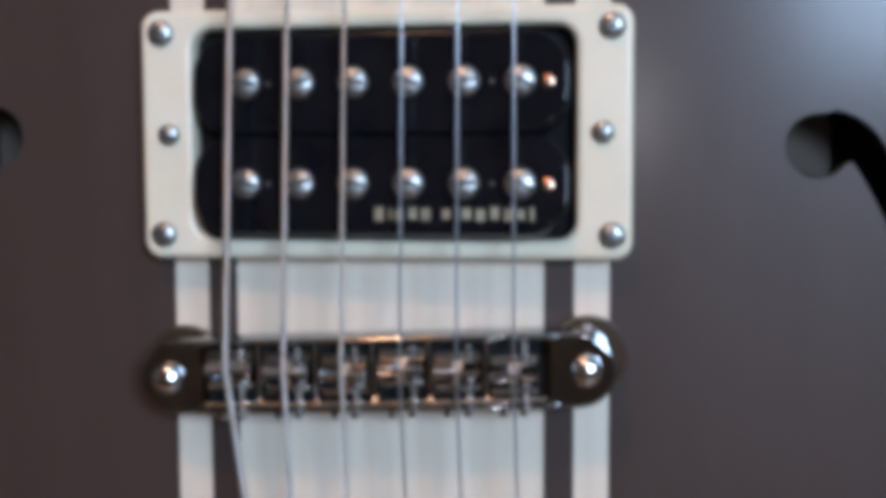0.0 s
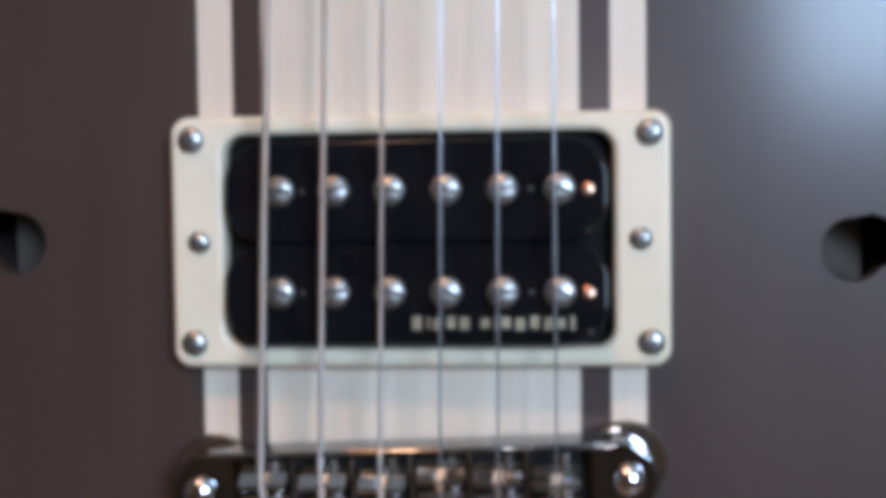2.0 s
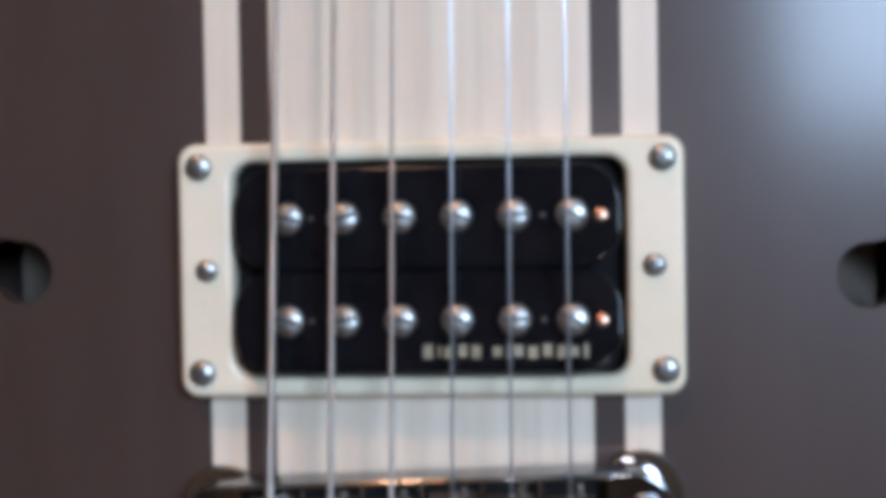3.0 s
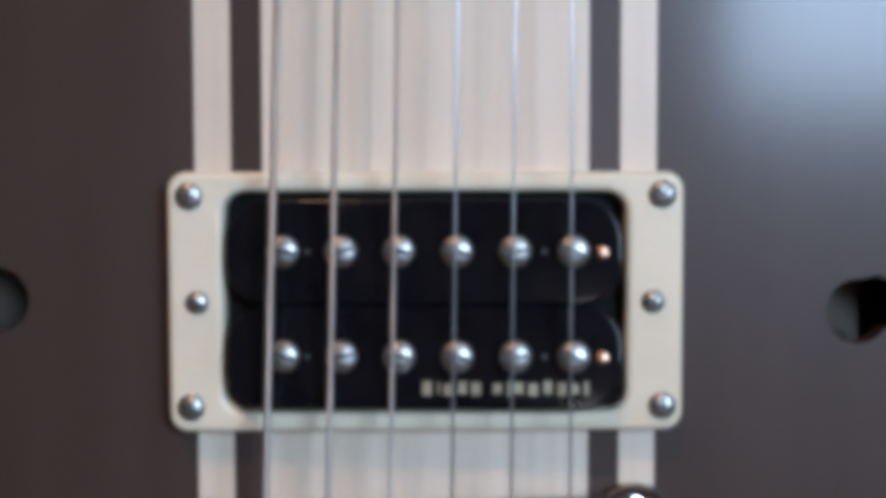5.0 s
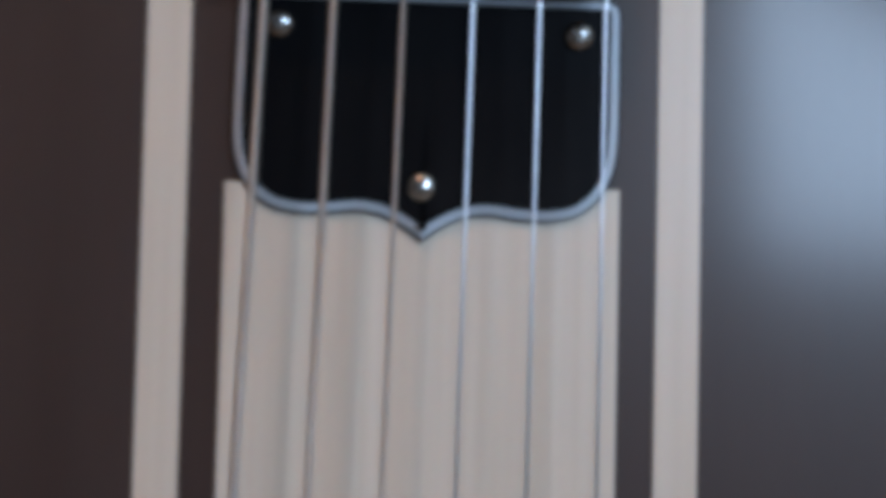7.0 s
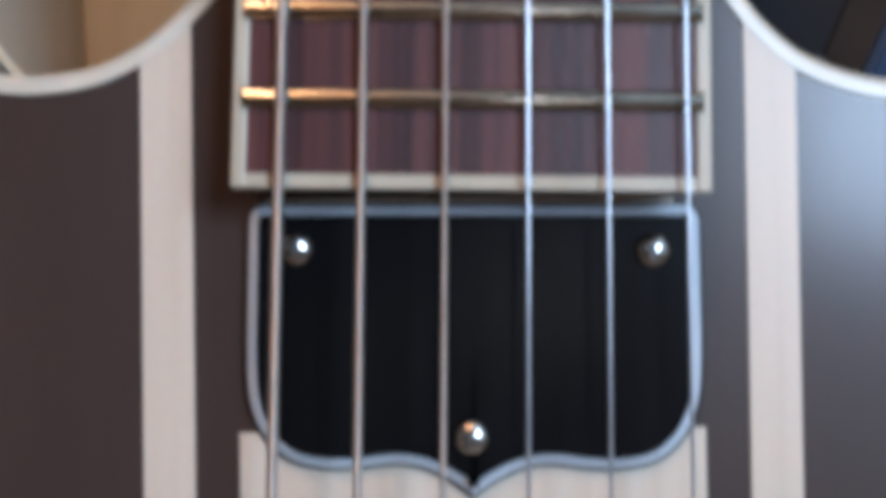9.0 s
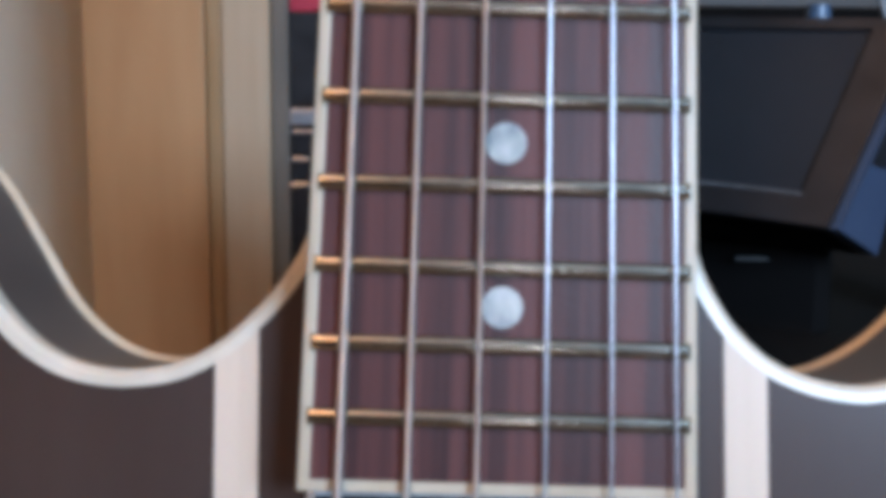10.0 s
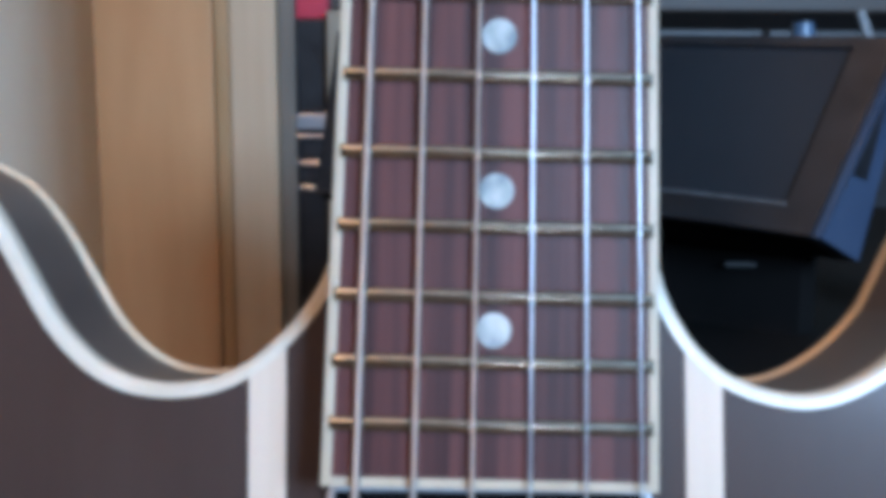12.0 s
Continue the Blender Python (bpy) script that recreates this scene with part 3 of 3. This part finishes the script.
for s in (-1, 1):
    pts = []
    for z in (BOARD_END, NUT - 0.004):
        pts.append((board_centre(z) + s * board_half(z), z))
    for z in (NUT - 0.004, BOARD_END):
        pts.append((board_centre(z) + s * (board_half(z) - 0.0017), z))
    part("board_binding", slab(pts, -0.0100, FRONT - 0.0001, 0.0003, 2), M_BOARDBIND, board, "cream board binding")
h = board_half(BOARD_END) - 0.0017
part("end_binding", slab([(CX - h, BOARD_END), (CX + h, BOARD_END), (CX + h, BOARD_END + 0.0015), (CX - h, BOARD_END + 0.0015)], -0.0100, FRONT - 0.0001), M_BOARDBIND, board, "cream board binding")
SCALE_LEN = 0.6280


def fret_z(n):
    return 0.1355 + SCALE_LEN * (2 ** (-n / 12) - 2 ** (-22 / 12)) * 0.945


for n in range(1, 23):
    z = fret_z(n)
    hw = board_half(z) - 0.0009
    bm = bmesh.new()
    prof = [(0.00125, 0.0), (0.0011, -0.0006), (0.0006, -0.0010), (0.0, -0.00115), (-0.0006, -0.0010), (-0.0011, -0.0006), (-0.00125, 0.0)]
    rings([[(board_centre(z) + sx * hw * (1 if abs(dy) < 0.0008 else 0.985), FRONT + 0.0001 + dy, z + dz) for dz, dy in prof] for sx in (-1, 1)], bm=bm)
    part("fret", bm, M_FRET, board, smooth=True)
for n in (3, 5, 7, 9, 15, 17, 19, 21):
    z = (fret_z(n) + fret_z(n - 1)) / 2
    part("dot_inlay", turned([(0.0028, 0.0), (0.0028, -0.00035)], 28, (board_centre(z) + 0.0001, FRONT + 0.0001, z)), M_PEARL, board, "pearl dot inlay")
part("nut", board_slab(NUT - 0.0038, NUT + 0.0012, 0.0, -0.0090, -0.0172), M_BONE, neck)
head = [(-0.021, NUT), (0.023, NUT), (0.030, NUT + 0.03), (0.040, NUT + 0.07), (0.036, NUT + 0.15), (0.028, NUT + 0.18), (0.001, NUT + 0.172), (-0.026, NUT + 0.18), (-0.034, NUT + 0.15), (-0.038, NUT + 0.07), (-0.028, NUT + 0.03)]
part("headstock", slab(head, 0.0060, -0.0085, 0.001), M_NECK, neck, "dark lacquered headstock")

# end plate between the board and the pickup
PL = [(0.0, 0.0886), (0.0028, 0.0906), (0.0060, 0.0921), (0.0095, 0.0926), (0.0140, 0.0921), (0.0185, 0.0921), (0.0226, 0.0932), (0.0258, 0.0962), (0.0275, 0.1004), (0.0279, 0.1060), (0.0278, 0.1150)]
PLATE_X = 0.0006
PLATE = [(PLATE_X + x, z) for x, z in spline(PL, 4, closed=False)] + [(PLATE_X + 0.0277 - 0.0022 * (1 - math.cos(radians(a))), 0.1224 + 0.0022 * math.sin(radians(a))) for a in (0, 30, 60, 90)]
PLATE = PLATE + [(2 * PLATE_X - x, z) for x, z in reversed(PLATE[1:])]
plate = part("cover_plate", slab(PLATE, -0.0002, -0.0012), M_PLATE, guitar, "black plastic plate with a pale bevelled edge")
plate.matrix_local = Matrix.Translation((-0.0003, 0, 0.1075 - BASE_Z)) @ Matrix.Rotation(radians(0.8), 4, "Y") @ Matrix.Translation((0, 0, -0.1073))
part("pale_edge", rings([[(x, -0.0012, z) for x, z in inset(PLATE, 0.0003)], [(x, -0.0022, z) for x, z in inset(PLATE, 0.0014)]]), M_WHITE_PLY, plate, "pale bevelled ply")
bm = rings([[(x, -0.0021, z) for x, z in inset(PLATE, 0.00145)], [(x, -0.0028, z) for x, z in inset(PLATE, 0.0019)]])
bmesh.ops.poke(bm, faces=[f for f in bm.faces if len(f.verts) > 8])
part("face", bm, M_PLATE, plate, "glossy black face")
for x, z in ((-0.0208, 0.1190), (0.0220, 0.1188), (0.0003, 0.0964)):
    screw_head((x, -0.0028, z), 0.0021, 0.0015, plate, True, 20)

# strings
GAUGE = [0.00117, 0.00091, 0.00066, 0.00043, 0.00033, 0.00027]
for i, x in enumerate(STR_BR):
    r = GAUGE[i] / 2
    k = (0.1775 + 0.0410) / (NUT + 0.0410)
    xn, yn = x + (STR_FB[i] - x) / k, -0.0145 + (-0.0158 + 0.0145) / k
    xt = x + (0.0042 if i == 0 else 0.0009)
    pts = [(xn * 0.8, yn + 0.002, NUT + 0.05), (xn, yn, NUT - 0.001), (STR_FB[i], -0.0158, 0.1775), (x, -0.0145, -0.0405), (x + (xt - x) * 0.06, -0.0142, -0.0428), (xt, -0.0110, -0.0800)]
    part("string", tube(pts, max(r * 1.08, 0.00022)), M_WOUND if i < 3 else M_PLAIN, guitar, "wound steel string" if i < 3 else "plain steel string", smooth=True, at=UP)


# ---- room ----
def setting(name, bm, mat, label, category):
    return tagged(part(name, bm, mat), label, category, kind="structure")


X0, X1, Y1 = -1.60, 1.90, 1.65
setting("floor", box(X0, X1, WIN_Y, Y1, FLOOR_Z - 0.05, FLOOR_Z), M_FLOOR, "brown laminate floor of the room", "floor")
setting("ceiling", box(X0, X1, WIN_Y, Y1, CEIL_Z, CEIL_Z + 0.05), M_WALL2, "plain white plaster ceiling", "ceiling")
setting("wall_north", box(X0, X1, Y1, Y1 + 0.10, FLOOR_Z, CEIL_Z), M_WALL, "beige papered wall behind the furniture", "wall")
setting("wall_west", box(X0 - 0.10, X0, WIN_Y, Y1, FLOOR_Z, CEIL_Z), M_WALL3, "plain unseen wall, dark taupe for the reflections", "wall")
setting("wall_east", box(X1, X1 + 0.10, WIN_Y, Y1, FLOOR_Z, CEIL_Z), M_WALL3, "plain unseen wall, dark taupe for the reflections", "wall")
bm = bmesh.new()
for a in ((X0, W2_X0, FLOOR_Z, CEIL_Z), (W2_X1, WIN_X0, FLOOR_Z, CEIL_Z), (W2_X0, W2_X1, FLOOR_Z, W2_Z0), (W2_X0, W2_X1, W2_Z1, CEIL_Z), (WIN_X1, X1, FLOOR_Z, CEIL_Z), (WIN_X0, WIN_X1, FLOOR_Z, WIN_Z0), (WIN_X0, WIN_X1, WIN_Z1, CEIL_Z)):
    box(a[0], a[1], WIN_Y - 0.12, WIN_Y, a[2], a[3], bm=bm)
setting("wall_south", bm, M_WALL3, "unseen wall with a window opening, dark taupe for the reflections", "wall")
win = setting("window_1", frame_slab(rounded(WIN_X0, WIN_X1, WIN_Z0, WIN_Z1, 0.002), rounded(WIN_X0 + 0.04, WIN_X1 - 0.04, WIN_Z0 + 0.04, WIN_Z1 - 0.04, 0.002), 0.0, -0.05, 0.004), M_WINFRAME, "white painted window frame", "window")
win.location = (0, WIN_Y - 0.045, 0)
# frame set around the added opening that makes the glints
win2 = setting("glint_opening", frame_slab(rounded(W2_X0, W2_X1, W2_Z0, W2_Z1, 0.002), rounded(W2_X0 + 0.008, W2_X1 - 0.008, W2_Z0 + 0.008, W2_Z1 - 0.008, 0.002), 0.0, -0.03, 0.002), M_WINFRAME, "small white frame of the added glint opening", "window")
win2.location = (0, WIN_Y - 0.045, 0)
part("window_sill", box(WIN_X0 - 0.05, WIN_X1 + 0.05, 0.05, 0.16, WIN_Z0 - 0.03, WIN_Z0, 0.006), M_WINFRAME, win)

# hanging lamp
lamp = new("pendant_lamp")
lamp.location = (-0.30, -0.75, CEIL_Z)
tagged(lamp, "warm pendant lamp with an open cloth shade", "lamp")
bm = bmesh.new()
bmesh.ops.create_cone(bm, cap_ends=False, segments=32, radius1=0.17, radius2=0.10, depth=0.18)
part("shade", bm, M_SHADE, lamp, smooth=True, at=(0, 0, -0.40))
bm = bmesh.new()
bmesh.ops.create_cone(bm, cap_ends=True, segments=10, radius1=0.004, radius2=0.004, depth=0.34)
part("cord", bm, M_SLOT, lamp, at=(0, 0, -0.17))


# ---- furniture behind the guitar ----
def thing(name, label, category, at=(0, 0, 0), group=""):
    ob = new(name)
    ob.location = at
    return tagged(ob, label, category, group)


# tall cabinet of beech and pale veneer
CY = 1.1667
cab = thing("tall_cabinet", "tall beech cabinet with a pale side strip, against the wall", "cabinet", (0, CY, FLOOR_Z))
H = 1.95
part("door", box(-0.3989, -0.2645, 0.0, 0.022, 0.06, H, 0.002), M_BEECH, cab, "warm beech veneer door")
part("edge_band", box(-0.2635, -0.2470, 0.006, 0.40, 0.02, H, 0.002), M_BEECH_EDGE, cab, "beech edge, darkened by painted-in shade")
part("side_strip", box(-0.2460, -0.1930, 0.004, 0.024, 0.02, H, 0.002), M_PALE, cab, "pale straight-grained strip")
part("grey_edge", box(-0.1920, -0.1728, 0.010, 0.42, 0.02, H, 0.002), M_GREY_EDGE, cab, "grey-brown cabinet edge")
part("plinth", box(-0.398, -0.1728, 0.03, 0.42, 0.0, 0.06), M_GREY_EDGE, cab)
part("carcass", box(-0.396, -0.1945, 0.024, 0.42, 0.06, H - 0.01), M_BEECH_EDGE, cab)

# slim upright beside the stack of players
post = thing("shelf_upright", "pale wooden shelf upright beside the stacked players", "shelf", (-0.1231, CY, FLOOR_Z))
part("board", box(-0.0123, 0.0117, 0.0, 0.38, 0.0, 0.753, 0.002), M_GREYWOOD, post)
part("foot_rail", box(-0.016, 0.018, -0.004, 0.384, 0.0, 0.03, 0.002), M_GREY_EDGE, post)

# stacked players in the gap
rack = thing("player_stack", "stack of black players with silver front trims, in a gap", "hi-fi", (-0.1541, CY + 0.02, FLOOR_Z))
zz = 0.0
for h, trim in ((0.20, 0.004), (0.200, 0.004), (0.154, 0.004), (0.029, 0.004), (0.031, 0.003), (0.024, 0.018), (0.108, 0.0)):
    pl = part("player", box(-0.0185, 0.0185, 0.0, 0.30, zz, zz + h - 0.002, 0.002), M_TV, rack, "black player case")
    if trim:
        part("trim", box(-0.0185, 0.0185, -0.006, 0.001, zz + h - trim - 0.002, zz + h - 0.002, 0.001), M_SILVER, pl, "silver front trim")
    zz += h
redbox = thing("red_box", "small glossy red box on top of the stacked players", "box", (-0.1541, CY + 0.02, FLOOR_Z + zz - 0.002))
bm = box(-0.0185, 0.0185, 0.0, 0.18, 0.0, 0.09, 0.002)
part("carton", bm, M_RED, redbox)
part("lid_line", box(-0.0187, 0.0187, -0.0006, 0.18, 0.070, 0.072), M_SLOT, redbox)

# black bench with the slanted monitor speaker
BENCH_Z = 0.055
bench = thing("low_bench", "low black covered bench under the speaker", "bench", (0.27, 0.24, FLOOR_Z))
BH = BENCH_Z - FLOOR_Z
part("top", box(-0.325, 0.40, 0.0, 0.62, BH - 0.03, BH, 0.003), M_BENCH, bench)
for x0 in (-0.305, 0.38):
    part("side_panel", box(x0 - 0.015, x0 + 0.015, 0.03, 0.60, 0.0, BH - 0.03), M_BENCH, bench)
part("front_panel", box(-0.289, 0.364, 0.035, 0.055, 0.02, BH - 0.031), M_BENCH, bench)

spk = thing("monitor_speaker", "black slanted monitor speaker with a framed dark front, on a bench", "speaker", (0, 0, BENCH_Z))


def lower(p):
    return (p[0], p[1], p[2] - BENCH_Z)


TL, BL, BR, TR = (-0.0676, 0.540, 0.2017), (-0.0780, 0.505, 0.1100), (0.1570, 0.347, 0.1114), (0.1991, 0.370, 0.1984)
FR = [lower(p) for p in (TL, BL, BR, TR)]
BK = [lower(p) for p in ((-0.030, 0.63, 0.1975), (-0.040, 0.61, 0.1010), (0.1827, 0.370, 0.0966), (0.2135, 0.400, 0.1950))]


def on_front(u, v, d=0.0):
    """A point of the slanted front at u across and v up (0 to 1), d proud of it; its lower edge bows upwards."""
    tl, bl, br, tr = (Vector(p) for p in FR)
    bow = 0.0185 * u * (1 - u) * (1 - v)
    p = (bl * (1 - u) + br * u) * (1 - v) + (tl * (1 - u) + tr * u) * v
    n = (br - bl).cross(tl - bl).normalized()
    return p + n * d + Vector((0, 0, bow))


def case_shell():
    """The case: a bowed front grid drawn back to the rear corners."""
    bm, n = bmesh.new(), 12
    cols = []
    for i in range(n + 1):
        u = i / n
        b_lo, b_up = Vector(BK[1]).lerp(Vector(BK[2]), u), Vector(BK[0]).lerp(Vector(BK[3]), u)
        cols.append([bm.verts.new(q) for q in (on_front(u, 0), on_front(u, 0.5), on_front(u, 1), b_up, b_lo)])
    for a, b in zip(cols, cols[1:]):
        for k in range(5):
            bm.faces.new((a[k], b[k], b[(k + 1) % 5], a[(k + 1) % 5]))
    bm.faces.new(cols[0]), bm.faces.new(cols[-1])
    return bm


def bar(u0, u1, v0, v1, d0, d1, n=10):
    """A strip of the front that follows its bow."""
    loops = []
    for i in range(n + 1):
        u = u0 + (u1 - u0) * i / n
        loops.append([on_front(u, v0, d0), on_front(u, v1, d0), on_front(u, v1, d1), on_front(u, v0, d1)])
    return rings(loops)


part("case", case_shell(), M_TV, spk, "matt black plastic case")
part("screen", bar(0.045, 0.945, 0.13, 0.945, 0.0002, 0.0008), M_SCREEN, spk, "dull dark front panel")
for a in ((0.0, 0.045, 0.0, 1.0), (0.945, 1.0, 0.0, 1.0), (0.045, 0.945, 0.0, 0.13), (0.045, 0.945, 0.945, 1.0)):
    part("bezel", bar(*a, 0.0002, 0.0030), M_TV, spk)
part("lower_lip", bar(0.045, 0.945, 0.130, 0.142, 0.0008, 0.0034), M_LIP, spk, "thin grey lip")
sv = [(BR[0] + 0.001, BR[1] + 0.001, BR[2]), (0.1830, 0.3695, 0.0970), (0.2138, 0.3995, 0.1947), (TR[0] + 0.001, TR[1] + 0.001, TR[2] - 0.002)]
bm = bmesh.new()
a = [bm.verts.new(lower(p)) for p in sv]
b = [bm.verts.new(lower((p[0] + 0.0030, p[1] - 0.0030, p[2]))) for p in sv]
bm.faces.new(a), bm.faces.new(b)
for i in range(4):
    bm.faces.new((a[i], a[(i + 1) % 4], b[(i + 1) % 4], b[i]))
part("side_cheek", bm, M_TV_SIDE, spk, "glossy side cheek with reflected blue light in its colour")
# base: tapers in under the case, then goes straight down
BOTTOM = [(p.x, p.y, p.z) for p in (on_front(i / 8, 0) for i in range(9))] + [BK[2], BK[1]]
LINE = [(-0.060, 0.530), (0.168, 0.392)]
FOOT = [(LINE[0][0] + (LINE[1][0] - LINE[0][0]) * i / 8, LINE[0][1] + (LINE[1][1] - LINE[0][1]) * i / 8) for i in range(9)] + [(0.178, 0.400), (-0.045, 0.600)]
base = part("plinth", rings([[(x, y + 0.002, z - 0.0005) for x, y, z in BOTTOM], [(x, y, 0.040) for x, y in FOOT], [(x, y, 0.0) for x, y in FOOT]]), M_BENCH, spk, "black base block under the case")
part("trim_line", box(0.1340, 0.1610, 0.4035, 0.4055, 0.0328, 0.0336), M_LIP, base, "thin grey line")

# small things on the speaker and behind it
cup = thing("blue_cap", "small blue plastic cap lying on the speaker", "cap", (0.168, 0.412, 0.1965))
bm = bmesh.new()
bmesh.ops.create_cone(bm, cap_ends=True, segments=20, radius1=0.0062, radius2=0.005, depth=0.010)
part("shell", bm, M_BLUE, cup, smooth=True, at=(0, 0, 0.005))
part("rim", turned([(0.0066, -0.001), (0.0066, 0.001)], 20), M_BLUE, cup, at=(0, 0, 0.001)).rotation_euler = (radians(90), 0, 0)
clip = thing("grey_clip", "grey metal clip standing on the speaker", "clip", (0.192, 0.386, 0.1965))
bm = box(-0.0020, 0.0020, -0.0015, 0.0015, 0.0, 0.016, 0.0005)
bmesh.ops.rotate(bm, cent=(0, 0, 0), matrix=Matrix.Rotation(radians(-22), 3, "Y"), verts=bm.verts)
part("blade", bm, M_LIP, clip)
part("base", box(-0.004, 0.004, -0.003, 0.003, -0.0005, 0.001), M_LIP, clip)

case2 = thing("media_cabinet", "long black media cabinet with a brown board above, against the wall", "cabinet", (0.55, CY, FLOOR_Z))
MH = 0.234 - FLOOR_Z
part("carcass", box(-0.658, 0.75, 0.0, 0.42, 0.0, MH, 0.003), M_BENCH, case2)
part("top_board", box(-0.705, 0.76, 0.05, 0.43, MH + 0.001, MH + 0.110, 0.003), M_DARKBROWN, case2, "dark brown upper board")
for k in range(3):
    part("front", box(-0.656 + 0.466 * k, -0.195 + 0.466 * k, -0.012, -0.001, 0.03, MH - 0.02, 0.002), M_TV, case2)

bottle = thing("green_bottle", "green and white plastic bottle beside the speaker", "bottle", (0.2480, 0.425, BENCH_Z))
bm = bmesh.new()
bmesh.ops.create_cone(bm, cap_ends=True, segments=24, radius1=0.020, radius2=0.018, depth=0.08)
part("flask", bm, M_GREEN, bottle, smooth=True, at=(0, 0, 0.04))
bm = bmesh.new()
bmesh.ops.create_cone(bm, cap_ends=True, segments=24, radius1=0.0175, radius2=0.008, depth=0.02)
part("neck", bm, M_WINFRAME, bottle, smooth=True, at=(0, 0, 0.09))
part("label_band", turned([(0.0197, -0.012), (0.0197, 0.012)], 24), M_WINFRAME, bottle, at=(0, 0, 0.045)).rotation_euler = (radians(90), 0, 0)
bag = thing("black_pouch", "soft black pouch standing beside the speaker", "pouch", (0.2560, 0.400, BENCH_Z))
bm = box(-0.024, 0.024, -0.014, 0.014, 0.0, 0.115, 0.010, 4)
for v in bm.verts:
    v.co.x *= 1 - 0.25 * (1 - v.co.z / 0.115) ** 2
    v.co.y *= 1 - 0.35 * (v.co.z / 0.115)
part("sack", bm, M_TV, bag, smooth=True)
part("zip", box(-0.016, 0.016, -0.002, 0.002, 0.1135, 0.117, 0.0008), M_SILVER, bag)

# stand that carries the guitar
BASE = LEAN @ Vector((0, 0.024, BASE_Z))
stand = thing("guitar_stand", "black tubular guitar stand carrying the guitar from below", "stand", (0, BASE.y, FLOOR_Z))
hz = BASE.z - FLOOR_Z - 0.006
for s in (-1, 1):
    part("cradle_arm", tube([(s * 0.006, 0.05, hz - 0.05), (s * 0.045, 0.02, hz - 0.016), (s * 0.055, -0.035, hz - 0.006), (s * 0.055, -0.055, hz + 0.012)], 0.006), M_TV, stand, smooth=True)
    part("leg", tube([(s * 0.006, 0.05, hz - 0.05), (s * 0.10, -0.04, hz * 0.4), (s * 0.17, -0.11, 0.008)], 0.008), M_TV, stand, smooth=True)
part("leg", tube([(0, 0.05, hz - 0.05), (0, 0.08, hz * 0.4), (0, 0.10, 0.008)], 0.008), M_TV, stand, smooth=True)
